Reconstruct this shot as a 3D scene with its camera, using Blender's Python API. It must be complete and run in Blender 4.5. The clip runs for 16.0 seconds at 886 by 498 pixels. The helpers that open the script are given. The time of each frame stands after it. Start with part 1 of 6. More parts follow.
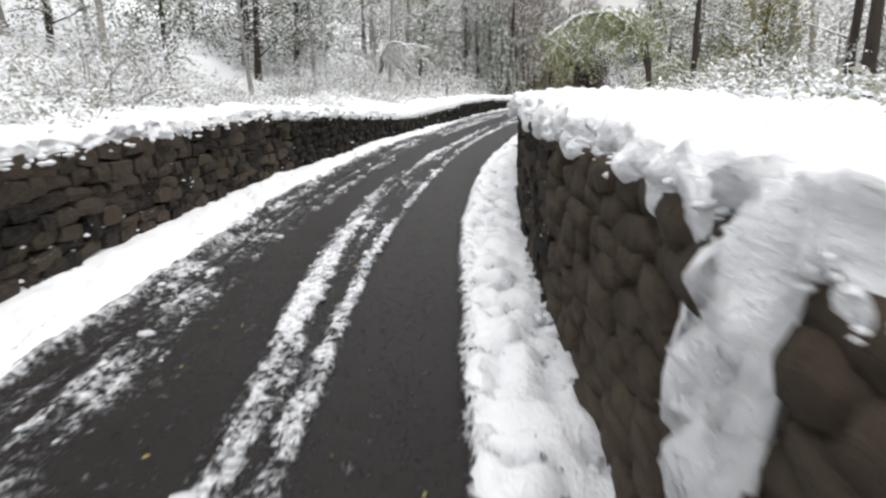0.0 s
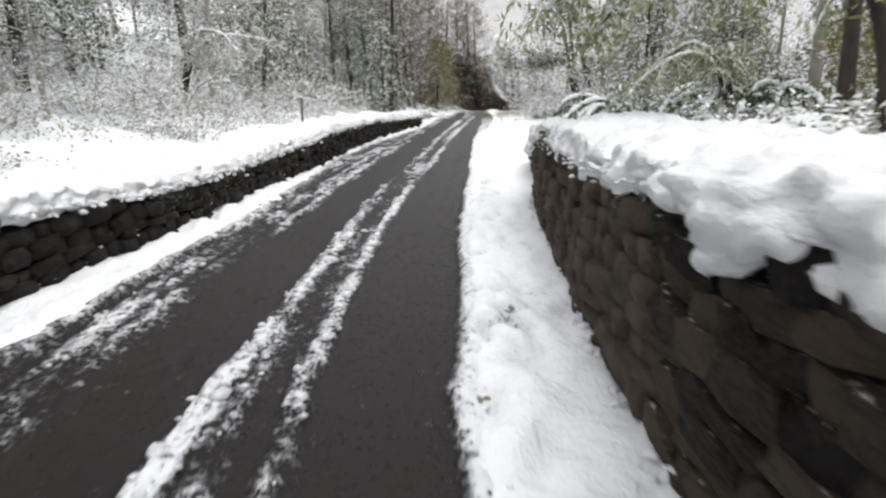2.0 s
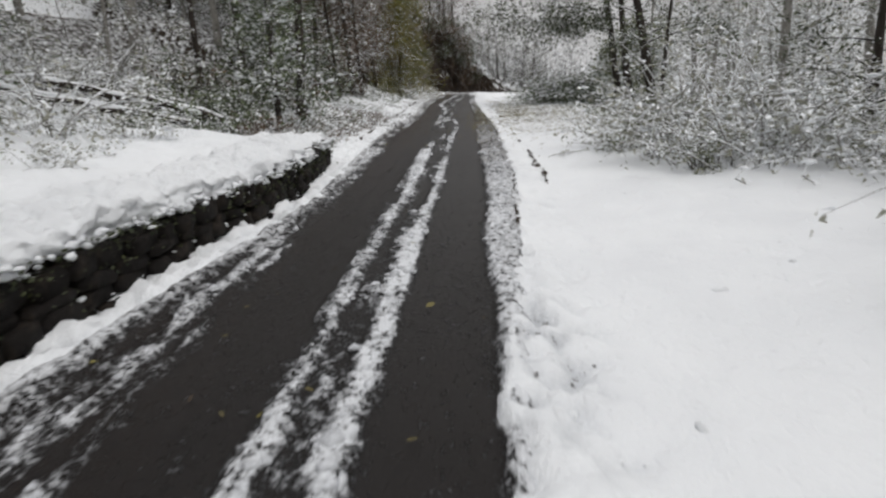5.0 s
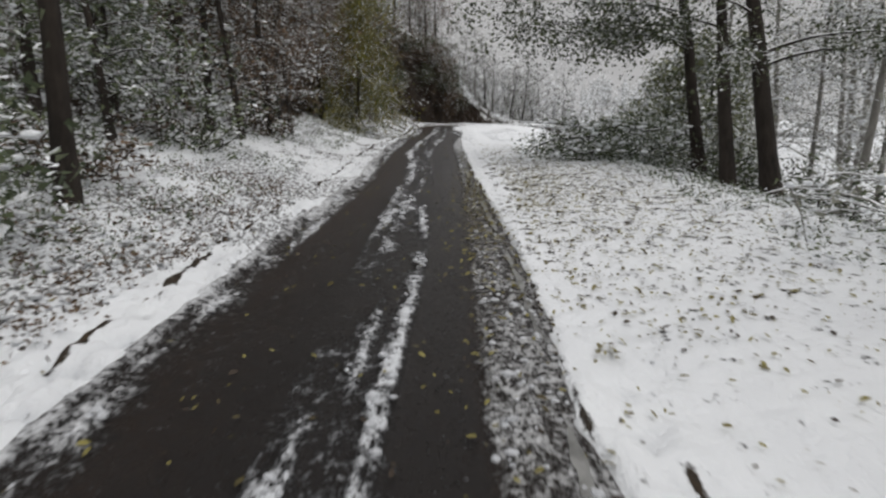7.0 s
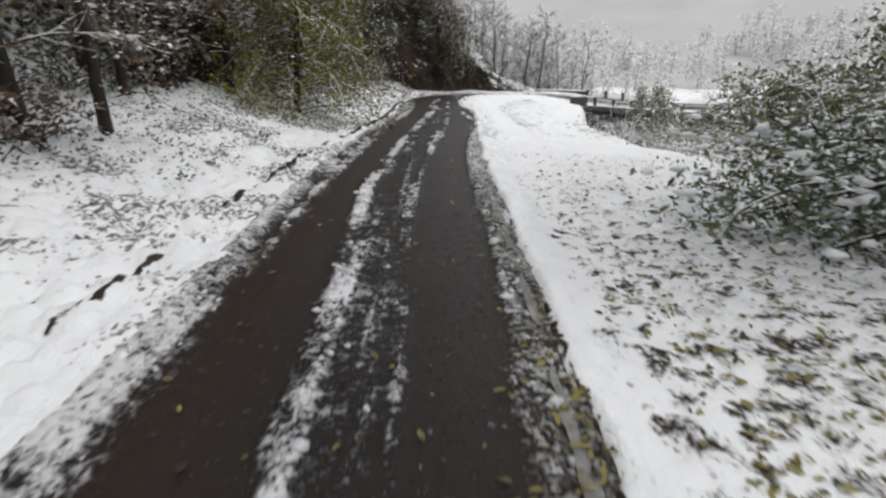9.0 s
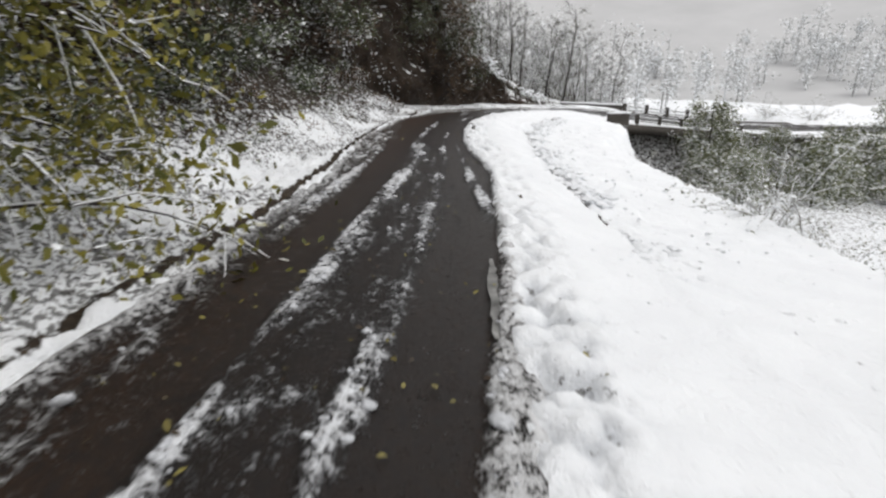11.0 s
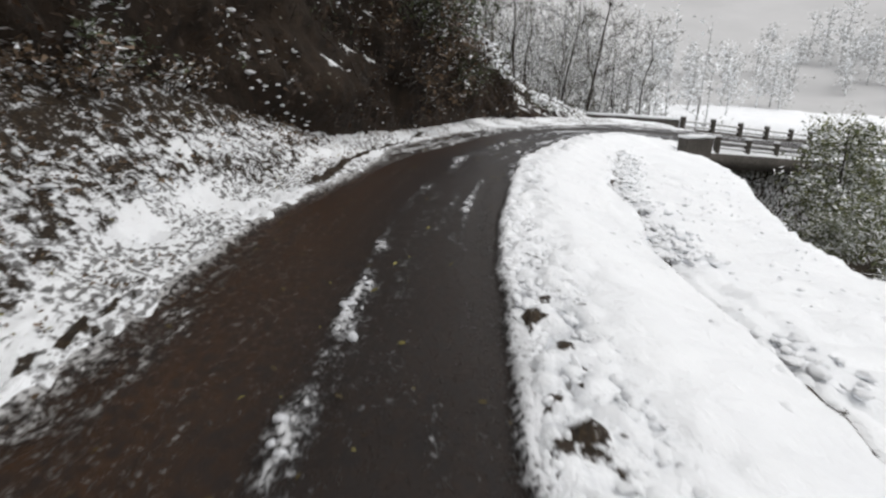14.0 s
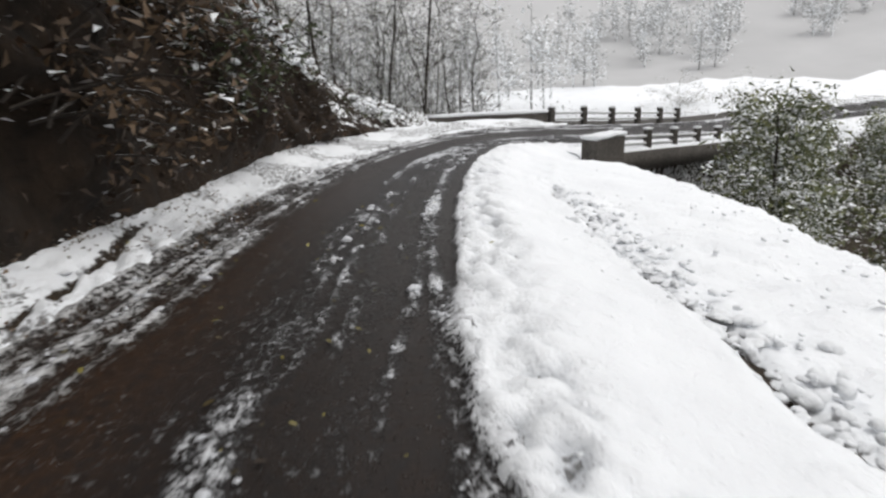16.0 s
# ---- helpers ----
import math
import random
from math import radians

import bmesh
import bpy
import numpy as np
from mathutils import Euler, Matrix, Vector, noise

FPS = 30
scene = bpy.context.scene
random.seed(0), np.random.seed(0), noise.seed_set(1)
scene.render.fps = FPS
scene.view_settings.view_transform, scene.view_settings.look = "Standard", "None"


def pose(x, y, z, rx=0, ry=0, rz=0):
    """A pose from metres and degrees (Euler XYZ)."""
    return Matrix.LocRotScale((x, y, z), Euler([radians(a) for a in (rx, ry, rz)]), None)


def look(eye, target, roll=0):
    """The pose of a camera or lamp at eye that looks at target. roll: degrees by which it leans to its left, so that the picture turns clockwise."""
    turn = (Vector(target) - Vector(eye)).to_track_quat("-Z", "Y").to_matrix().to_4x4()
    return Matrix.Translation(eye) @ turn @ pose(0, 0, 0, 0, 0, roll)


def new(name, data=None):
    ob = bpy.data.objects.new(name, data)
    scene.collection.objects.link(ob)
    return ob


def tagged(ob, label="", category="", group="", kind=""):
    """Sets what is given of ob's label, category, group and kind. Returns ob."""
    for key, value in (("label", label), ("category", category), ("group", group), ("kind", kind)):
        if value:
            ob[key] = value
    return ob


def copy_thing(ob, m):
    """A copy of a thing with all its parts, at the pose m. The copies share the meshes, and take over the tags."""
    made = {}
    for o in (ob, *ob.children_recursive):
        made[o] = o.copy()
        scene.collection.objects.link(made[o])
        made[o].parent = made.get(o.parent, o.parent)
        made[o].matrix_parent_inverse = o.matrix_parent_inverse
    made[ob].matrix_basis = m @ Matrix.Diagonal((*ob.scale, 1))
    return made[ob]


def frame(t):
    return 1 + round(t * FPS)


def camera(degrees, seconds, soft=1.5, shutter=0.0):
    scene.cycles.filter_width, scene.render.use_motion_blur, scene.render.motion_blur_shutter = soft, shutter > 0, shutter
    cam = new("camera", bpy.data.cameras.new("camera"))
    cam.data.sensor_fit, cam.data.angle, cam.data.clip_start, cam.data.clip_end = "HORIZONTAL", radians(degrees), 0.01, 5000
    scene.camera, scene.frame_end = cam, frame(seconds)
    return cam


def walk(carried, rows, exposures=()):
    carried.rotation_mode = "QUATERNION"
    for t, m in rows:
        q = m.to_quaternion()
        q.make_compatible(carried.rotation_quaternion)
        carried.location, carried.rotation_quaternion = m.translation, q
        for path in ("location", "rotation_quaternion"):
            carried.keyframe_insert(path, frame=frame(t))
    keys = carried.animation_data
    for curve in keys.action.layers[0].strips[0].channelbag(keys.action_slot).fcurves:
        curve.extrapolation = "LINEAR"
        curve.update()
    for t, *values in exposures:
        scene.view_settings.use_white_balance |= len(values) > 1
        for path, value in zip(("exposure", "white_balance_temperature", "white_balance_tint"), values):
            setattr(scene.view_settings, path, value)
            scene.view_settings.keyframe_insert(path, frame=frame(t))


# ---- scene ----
cam = camera(74.0, 16.0, soft=2.4, shutter=0.18)
# seconds, eye, yaw, pitch, roll
PATH = [
    (0, 8.216, 3.991, 0.853, 6.84, -14.80, -0.82),
    (0.5, 7.871, 6.738, 0.905, 3.81, -15.02, -0.34),
    (1, 7.607, 9.508, 0.949, -2.11, -13.19, -0.18),
    (1.5, 7.447, 12.291, 0.993, -5.50, -11.28, -0.62),
    (2, 7.489, 15.141, 1.029, -4.58, -14.05, -2.67),
    (2.5, 7.668, 18.047, 1.102, -4.25, -15.55, -3.40),
    (3, 7.959, 20.961, 1.221, -6.87, -14.87, -4.20),
    (3.5, 8.334, 23.779, 1.345, -7.00, -13.94, -3.91),
    (3.7, 8.492, 24.873, 1.395, -6.85, -13.81, -4.69),
    (5.8, 10.366, 35.770, 1.656, -8.26, -17.85, 0.09),
    (6, 10.537, 36.840, 1.683, -9.04, -17.75, 0.11),
    (6.5, 11.010, 39.572, 1.746, -8.94, -16.29, 0.01),
    (7, 11.487, 42.312, 1.790, -8.91, -14.37, -0.52),
    (7.5, 11.956, 45.027, 1.791, -8.78, -15.50, -0.97),
    (8, 12.349, 47.784, 1.786, -8.44, -16.35, -1.08),
    (8.5, 12.748, 50.551, 1.765, -8.95, -18.08, 0.34),
    (9, 13.195, 53.366, 1.748, -9.07, -17.83, 0.40),
    (9.5, 13.651, 56.146, 1.758, -8.53, -16.38, 1.18),
    (9.7, 13.854, 57.239, 1.767, -8.65, -16.66, 1.35),
    (11.8, 16.158, 68.743, 1.726, -7.94, -18.17, 1.25),
    (12, 16.335, 69.870, 1.713, -8.09, -18.74, 1.89),
    (12.5, 16.744, 72.691, 1.682, -8.55, -16.25, 2.28),
    (13, 17.127, 75.488, 1.661, -9.91, -14.71, 1.24),
    (13.5, 17.530, 78.184, 1.565, -12.69, -16.45, 1.46),
    (14, 17.791, 80.844, 1.511, -10.95, -17.79, 2.27),
    (14.5, 18.279, 83.483, 1.447, -12.98, -18.23, 1.62),
    (15, 18.845, 86.076, 1.370, -15.04, -17.91, -0.21),
    (15.5, 19.610, 88.550, 1.264, -20.61, -17.13, -1.82),
    (16, 20.439, 90.893, 1.162, -28.23, -17.75, -2.95),
]


def eye_pose(x, y, z, yaw, pitch, roll):
    return pose(x, y, z, 0, 0, yaw) @ pose(0, 0, 0, 90 + pitch, 0, 0) @ pose(0, 0, 0, 0, 0, roll)


EXPOSURES = [(0.0, 0.66), (1.0, 0.62), (2.0, 0.53), (3.2, 0.3), (3.7, 0.1), (6.0, -0.2), (6.6, -0.27), (7.0, -0.27), (7.6, -0.45), (8.4, -0.36), (9.0, 0.02), (9.5, 0.12), (12.0, 0.16), (13.5, 0.1), (14.5, 0.15), (16.0, 0.15)]
walk(cam, [(t, eye_pose(*p)) for t, *p in PATH], EXPOSURES)

# ---- sky and light: an overcast, snowy day ----
world = bpy.data.worlds.new("overcast_sky")
scene.world = world
world.use_nodes = True
wn, wl = world.node_tree.nodes, world.node_tree.links
wn.clear()
sky = wn.new("ShaderNodeTexSky")
sky.sky_type, sky.sun_disc = "NISHITA", False
sky.sun_elevation, sky.sun_rotation = radians(48), radians(150)
sky.air_density, sky.dust_density, sky.ozone_density = 1.0, 6.0, 1.0
pale = wn.new("ShaderNodeMixRGB")
pale.blend_type, pale.inputs["Fac"].default_value = "MIX", 0.93
pale.inputs["Color2"].default_value = (8.5, 8.4, 8.45, 1)
bg = wn.new("ShaderNodeBackground")
bg.inputs["Strength"].default_value = 0.105
wo = wn.new("ShaderNodeOutputWorld")
wl.new(sky.outputs[0], pale.inputs["Color1"])
wl.new(pale.outputs[0], bg.inputs["Color"])
wl.new(bg.outputs[0], wo.inputs["Surface"])
lamp = bpy.data.lights.new("sun", "SUN")
lamp.energy, lamp.angle, lamp.color = 1.1, radians(35), (1.0, 0.98, 0.95)
sun = new("sun", lamp)
sun.matrix_world = look((20, 30, 60), (20 - 60 * math.sin(radians(150)) * 0.5, 30 + 20, 0))

# ---- numeric helpers ----
rng = np.random.default_rng(7)


def sstep(a, b, x):
    t = np.clip((np.asarray(x, float) - a) / (b - a), 0, 1)
    return t * t * (3 - 2 * t)


def lattice(ix, iy, seed):
    h = (ix.astype(np.int64) * 374761393 + iy.astype(np.int64) * 668265263 + seed * 974711) & 0xFFFFFFFF
    h = ((h ^ (h >> 13)) * 1274126177) & 0xFFFFFFFF
    return ((h ^ (h >> 16)) & 0xFFFF) / 65535.0


def vnoise(x, y, seed=0):
    x, y = np.asarray(x, float), np.asarray(y, float)
    ix, iy = np.floor(x), np.floor(y)
    fx, fy = x - ix, y - iy
    fx, fy = fx * fx * (3 - 2 * fx), fy * fy * (3 - 2 * fy)
    a, b = lattice(ix, iy, seed), lattice(ix + 1, iy, seed)
    c, d = lattice(ix, iy + 1, seed), lattice(ix + 1, iy + 1, seed)
    return (a * (1 - fx) + b * fx) * (1 - fy) + (c * (1 - fx) + d * fx) * fy


def fbm(x, y, octaves=4, seed=0, gain=0.5):
    total, amp, norm = 0.0, 1.0, 0.0
    for o in range(octaves):
        total = total + amp * vnoise(x * 2**o + 17.3 * o, y * 2**o - 9.1 * o, seed + o)
        norm, amp = norm + amp, amp * gain
    return total / norm


def pillow(x, y, seed=0):
    """Rounded cushions, about one to a unit square: 0 in the creases, 1 on top."""
    x, y = np.asarray(x, float), np.asarray(y, float)
    ix, iy, best = np.floor(x), np.floor(y), 9.0
    for i in (-1, 0, 1):
        for j in (-1, 0, 1):
            px, py = ix + i + lattice(ix + i, iy + j, seed), iy + j + lattice(ix + i, iy + j, seed + 5)
            best = np.minimum(best, (x - px) ** 2 + (y - py) ** 2)
    return np.clip(1 - best / 0.5, 0, 1) ** 0.7


def mesh_np(name, verts, faces, material=None, smooth=False, attributes=None, uvs=None):
    """A mesh from arrays: verts (n, 3), faces (m, 3 or 4)."""
    me = bpy.data.meshes.new(name)
    verts, faces = np.asarray(verts, np.float32), np.asarray(faces, np.int32)
    k = faces.shape[1]
    me.vertices.add(len(verts))
    me.vertices.foreach_set("co", verts.ravel())
    me.loops.add(faces.size)
    me.loops.foreach_set("vertex_index", faces.ravel())
    me.polygons.add(len(faces))
    me.polygons.foreach_set("loop_start", np.arange(len(faces), dtype=np.int32) * k)
    if smooth:
        me.polygons.foreach_set("use_smooth", np.ones(len(faces), bool))
    for key, values in (attributes or {}).items():
        at = me.attributes.new(key, "FLOAT", "POINT")
        at.data.foreach_set("value", np.asarray(values, np.float32))
    me.update(calc_edges=True)
    me.validate()
    if material:
        me.materials.append(material)
    return me


def grid_faces(rows, cols):
    i = np.arange(rows * cols).reshape(rows, cols)
    return np.stack([i[:-1, :-1], i[:-1, 1:], i[1:, 1:], i[1:, :-1]], -1).reshape(-1, 4)


def part(name, me, parent=None, label="", m=None):
    ob = new(name, me)
    if m is not None:
        ob.matrix_basis = m
    if parent is not None:
        ob.parent = parent
    if label:
        ob["label"] = label
    return ob


def from_bm(name, bm, material, smooth=False):
    me = bpy.data.meshes.new(name)
    bm.to_mesh(me)
    bm.free()
    if smooth:
        for p in me.polygons:
            p.use_smooth = True
    me.materials.append(material)
    return me


def box_bm(sx, sy, sz, bevel=0.02, cuts=0, rough=0.0, seed=0):
    """A bevelled box that stands on z = 0, with its faces worn by noise."""
    bm = bmesh.new()
    bmesh.ops.create_cube(bm, size=1.0)
    for v in bm.verts:
        v.co = Vector((v.co.x * sx, v.co.y * sy, (v.co.z + 0.5) * sz))
    if cuts:
        bmesh.ops.subdivide_edges(bm, edges=bm.edges[:], cuts=cuts, use_grid_fill=True)
    if bevel and not cuts:
        bmesh.ops.bevel(bm, geom=bm.edges[:], offset=bevel, segments=2, affect="EDGES")
    if rough:
        for v in bm.verts:
            v.co += Vector(noise.noise_vector(v.co * 2.3 + Vector((seed * 7.1, 0, 0)))) * rough
    return bm


# ---- materials ----
def material(name):
    m = bpy.data.materials.new(name)
    m.use_nodes = True
    nodes, links = m.node_tree.nodes, m.node_tree.links
    bsdf = nodes["Principled BSDF"]
    return m, nodes, links, bsdf


def add_node(nodes, kind, **inputs):
    n = nodes.new(kind)
    for key, value in inputs.items():
        n.inputs[key.replace("_", " ")].default_value = value
    return n


def noise_tex(nodes, links, scale, detail=4.0, rough=0.55, coords="Object", stretch=None):
    tc = nodes.new("ShaderNodeTexCoord")
    t = add_node(nodes, "ShaderNodeTexNoise", Scale=scale, Detail=detail, Roughness=rough)
    if stretch:
        mp = nodes.new("ShaderNodeMapping")
        mp.inputs["Scale"].default_value = stretch
        links.new(tc.outputs[coords], mp.inputs["Vector"])
        links.new(mp.outputs[0], t.inputs["Vector"])
    else:
        links.new(tc.outputs[coords], t.inputs["Vector"])
    return t.outputs["Fac"]


def ramp(nodes, links, value, stops):
    r = nodes.new("ShaderNodeValToRGB")
    els = r.color_ramp.elements
    while len(els) < len(stops):
        els.new(0.5)
    for e, (p, c) in zip(els, stops):
        e.position, e.color = p, (*c, 1) if len(c) == 3 else c
    links.new(value, r.inputs["Fac"])
    return r.outputs["Color"]


def maths(nodes, links, op, a, b, clamp=False):
    n = nodes.new("ShaderNodeMath")
    n.operation, n.use_clamp = op, clamp
    for k, v in enumerate((a, b)):
        if isinstance(v, (int, float)):
            n.inputs[k].default_value = v
        else:
            links.new(v, n.inputs[k])
    return n.outputs[0]


def remap(nodes, links, value, a, b, lo=0.0, hi=1.0):
    n = nodes.new("ShaderNodeMapRange")
    n.interpolation_type = "SMOOTHSTEP"
    for k, v in zip(("From Min", "From Max", "To Min", "To Max"), (a, b, lo, hi)):
        n.inputs[k].default_value = v
    links.new(value, n.inputs["Value"])
    return n.outputs["Result"]


def mix(nodes, links, fac, a, b, blend="MIX"):
    n = nodes.new("ShaderNodeMixRGB")
    n.blend_type = blend
    for key, v in (("Fac", fac), ("Color1", a), ("Color2", b)):
        if isinstance(v, (int, float)):
            n.inputs[key].default_value = v
        elif isinstance(v, tuple):
            n.inputs[key].default_value = (*v, 1)
        else:
            links.new(v, n.inputs[key])
    return n.outputs[0]


def bump(nodes, links, bsdf, height, strength=0.4, distance=0.02):
    b = add_node(nodes, "ShaderNodeBump", Strength=strength, Distance=distance)
    links.new(height, b.inputs["Height"])
    links.new(b.outputs[0], bsdf.inputs["Normal"])
    return b


def attribute(nodes, name):
    a = nodes.new("ShaderNodeAttribute")
    a.attribute_name = name
    return a.outputs["Fac"]


def upness(nodes):
    """How far the surface faces up: 1 flat, 0 upright, -1 below."""
    g = nodes.new("ShaderNodeNewGeometry")
    s = nodes.new("ShaderNodeSeparateXYZ")
    return g, s


SNOW = (0.86, 0.88, 0.90)


def snow_ground_material():
    """Snow with leaf litter and soil showing through where the sheet is thin."""
    m, n, l, b = material("snow_over_litter")
    fine = noise_tex(n, l, 27.0, 5.0, 0.6)
    mid = noise_tex(n, l, 6.0, 4.0, 0.6)
    big = noise_tex(n, l, 0.9, 3.0)
    bare = attribute(n, "bare")
    field = maths(n, l, "ADD", maths(n, l, "MULTIPLY", mid, 0.65), maths(n, l, "MULTIPLY", fine, 0.35))
    cut = maths(n, l, "ADD", maths(n, l, "MULTIPLY", bare, 0.52), 0.25)
    show = remap(n, l, maths(n, l, "SUBTRACT", cut, field), -0.03, 0.05)
    litter = ramp(n, l, fine, [(0.25, (0.010, 0.008, 0.006)), (0.5, (0.032, 0.023, 0.015)), (0.68, (0.065, 0.043, 0.022)), (0.8, (0.035, 0.04, 0.016))])
    white = ramp(n, l, big, [(0.3, (0.80, 0.82, 0.845)), (0.7, SNOW)])
    # grey of wet churned snow and pits; crease shade is painted in with it
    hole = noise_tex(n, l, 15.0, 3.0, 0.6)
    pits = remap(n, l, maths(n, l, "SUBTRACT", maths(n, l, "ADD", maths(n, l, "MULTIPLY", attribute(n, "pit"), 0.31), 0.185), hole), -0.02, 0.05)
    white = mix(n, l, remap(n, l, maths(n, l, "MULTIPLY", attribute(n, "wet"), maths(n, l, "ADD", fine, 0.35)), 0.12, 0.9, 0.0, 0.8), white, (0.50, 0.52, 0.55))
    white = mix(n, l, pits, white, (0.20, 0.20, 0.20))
    l.new(mix(n, l, show, white, litter), b.inputs["Base Color"])
    b.inputs["Roughness"].default_value = 0.7
    b.inputs["Specular IOR Level"].default_value = 0.25
    tc = n.new("ShaderNodeTexCoord")
    cell = add_node(n, "ShaderNodeTexVoronoi", Scale=11.0)
    cell.feature = "SMOOTH_F1"
    l.new(tc.outputs["Object"], cell.inputs["Vector"])
    h = maths(n, l, "SUBTRACT", maths(n, l, "SUBTRACT", field, maths(n, l, "MULTIPLY", pits, 0.3)), maths(n, l, "MULTIPLY", show, 0.3))
    h = maths(n, l, "SUBTRACT", h, maths(n, l, "MULTIPLY", cell.outputs["Distance"], 0.22))
    bump(n, l, b, h, 0.65, 0.10)
    return m


def road_material():
    """Wet dark asphalt, with slush where the sheet says so."""
    m, n, l, b = material("wet_asphalt_with_slush")
    grit = noise_tex(n, l, 160.0, 3.0, 0.7)
    patch = noise_tex(n, l, 1.3, 4.0)
    lane = n.new("ShaderNodeCombineXYZ")
    l.new(maths(n, l, "MULTIPLY", attribute(n, "run"), 0.42), lane.inputs[0])
    l.new(attribute(n, "offset"), lane.inputs[1])
    drag = add_node(n, "ShaderNodeTexNoise", Scale=15.0, Detail=5.0, Roughness=0.65)
    l.new(lane.outputs[0], drag.inputs["Vector"])
    clump = maths(n, l, "ADD", maths(n, l, "MULTIPLY", noise_tex(n, l, 14.0, 6.0, 0.7), 0.66), maths(n, l, "MULTIPLY", drag.outputs["Fac"], 0.34))
    tiny = noise_tex(n, l, 42.0, 4.0, 0.65)
    slush = attribute(n, "slush")
    dirt = attribute(n, "dirt")
    tar = mix(n, l, patch, (0.0065, 0.0056, 0.0056), (0.015, 0.0132, 0.0128))
    tar = mix(n, l, maths(n, l, "MULTIPLY", grit, 0.3), tar, (0.034, 0.031, 0.030))
    tar = mix(n, l, maths(n, l, "MULTIPLY", dirt, remap(n, l, clump, 0.35, 0.65)), tar, (0.055, 0.026, 0.011))
    field = maths(n, l, "ADD", maths(n, l, "MULTIPLY", clump, 0.6), maths(n, l, "MULTIPLY", tiny, 0.4))
    cover = remap(n, l, maths(n, l, "ADD", slush, maths(n, l, "MULTIPLY", maths(n, l, "SUBTRACT", field, 0.5), 5.6)), 0.36, 0.74)
    thick = maths(n, l, "ADD", slush, maths(n, l, "MULTIPLY", maths(n, l, "SUBTRACT", clump, 0.5), 1.6))
    wet_snow = mix(n, l, remap(n, l, thick, 0.40, 1.08), (0.16, 0.163, 0.172), (0.78, 0.80, 0.83))
    wet_snow = mix(n, l, maths(n, l, "MULTIPLY", dirt, 0.35), wet_snow, (0.36, 0.33, 0.28))
    l.new(mix(n, l, cover, tar, wet_snow), b.inputs["Base Color"])
    l.new(remap(n, l, cover, 0.0, 1.0, 0.42, 0.65), b.inputs["Roughness"])
    b.inputs["Specular IOR Level"].default_value = 0.16
    h = maths(n, l, "ADD", maths(n, l, "MULTIPLY", cover, maths(n, l, "ADD", field, 0.4)), maths(n, l, "MULTIPLY", grit, 0.06))
    bump(n, l, b, h, 0.9, 0.05)
    return m


def surface(name, dark, light, scale, rough=0.85, snow=None, bump_by=0.5, depth=0.02, per_object=0.0, detail=6.0, stretch=None):
    """A mottled surface between two colours. snow: how upright a face may stand and still hold snow (None: no snow)."""
    m, n, l, b = material(name)
    grain = noise_tex(n, l, scale, detail, 0.62, stretch=stretch)
    wide = noise_tex(n, l, scale * 0.13, 3.0)
    v = maths(n, l, "ADD", maths(n, l, "MULTIPLY", grain, 0.65), maths(n, l, "MULTIPLY", wide, 0.35))
    if per_object:
        info = n.new("ShaderNodeObjectInfo")
        v = maths(n, l, "ADD", v, maths(n, l, "MULTIPLY", maths(n, l, "SUBTRACT", info.outputs["Random"], 0.5), per_object))
    col = ramp(n, l, v, [(0.3, dark), (0.7, light)])
    if snow is not None:
        g, s = upness(n)
        l.new(g.outputs["Normal"], s.inputs[0])
        lying = maths(n, l, "ADD", s.outputs["Z"], maths(n, l, "MULTIPLY", maths(n, l, "SUBTRACT", grain, 0.5), 0.9))
        cover = remap(n, l, lying, snow, snow + 0.12)
        col = mix(n, l, cover, col, SNOW)
    l.new(col, b.inputs["Base Color"])
    b.inputs["Roughness"].default_value = rough
    b.inputs["Specular IOR Level"].default_value = 0.3
    if bump_by:
        bump(n, l, b, grain, bump_by, depth)
    return m


def leaf_material(name, dark, light, snow=0.75, gloss=0.45):
    """Leaves, each one its own shade; those that lie flat carry snow."""
    m, n, l, b = material(name)
    g, s = upness(n)
    l.new(g.outputs["Normal"], s.inputs[0])
    rnd = g.outputs["Random Per Island"]
    col = ramp(n, l, rnd, [(0.1, dark), (0.9, light)])
    flat = maths(n, l, "ABSOLUTE", s.outputs["Z"], 0.0)
    patch = noise_tex(n, l, 1.6, 3.0)
    lying = maths(n, l, "ADD", flat, maths(n, l, "MULTIPLY", maths(n, l, "SUBTRACT", patch, 0.5), 1.0))
    cover = remap(n, l, lying, snow, snow + 0.08)
    l.new(mix(n, l, cover, col, SNOW), b.inputs["Base Color"])
    b.inputs["Roughness"].default_value = gloss
    b.inputs["Specular IOR Level"].default_value = 0.35
    return m


M_SNOW_GROUND = snow_ground_material()
M_ROAD = road_material()
def snow_material():
    """Fresh, clumpy snow."""
    m, n, l, b = material("lying_snow")
    wide, fine = noise_tex(n, l, 1.2, 3.0), noise_tex(n, l, 30.0, 5.0, 0.65)
    tc = n.new("ShaderNodeTexCoord")
    cell = add_node(n, "ShaderNodeTexVoronoi", Scale=14.0)
    cell.feature = "SMOOTH_F1"
    l.new(tc.outputs["Object"], cell.inputs["Vector"])
    l.new(ramp(n, l, wide, [(0.3, (0.80, 0.82, 0.845)), (0.7, SNOW)]), b.inputs["Base Color"])
    b.inputs["Roughness"].default_value = 0.7
    b.inputs["Specular IOR Level"].default_value = 0.25
    bump(n, l, b, maths(n, l, "SUBTRACT", maths(n, l, "MULTIPLY", fine, 0.5), maths(n, l, "MULTIPLY", cell.outputs["Distance"], 0.6)), 0.8, 0.07)
    return m


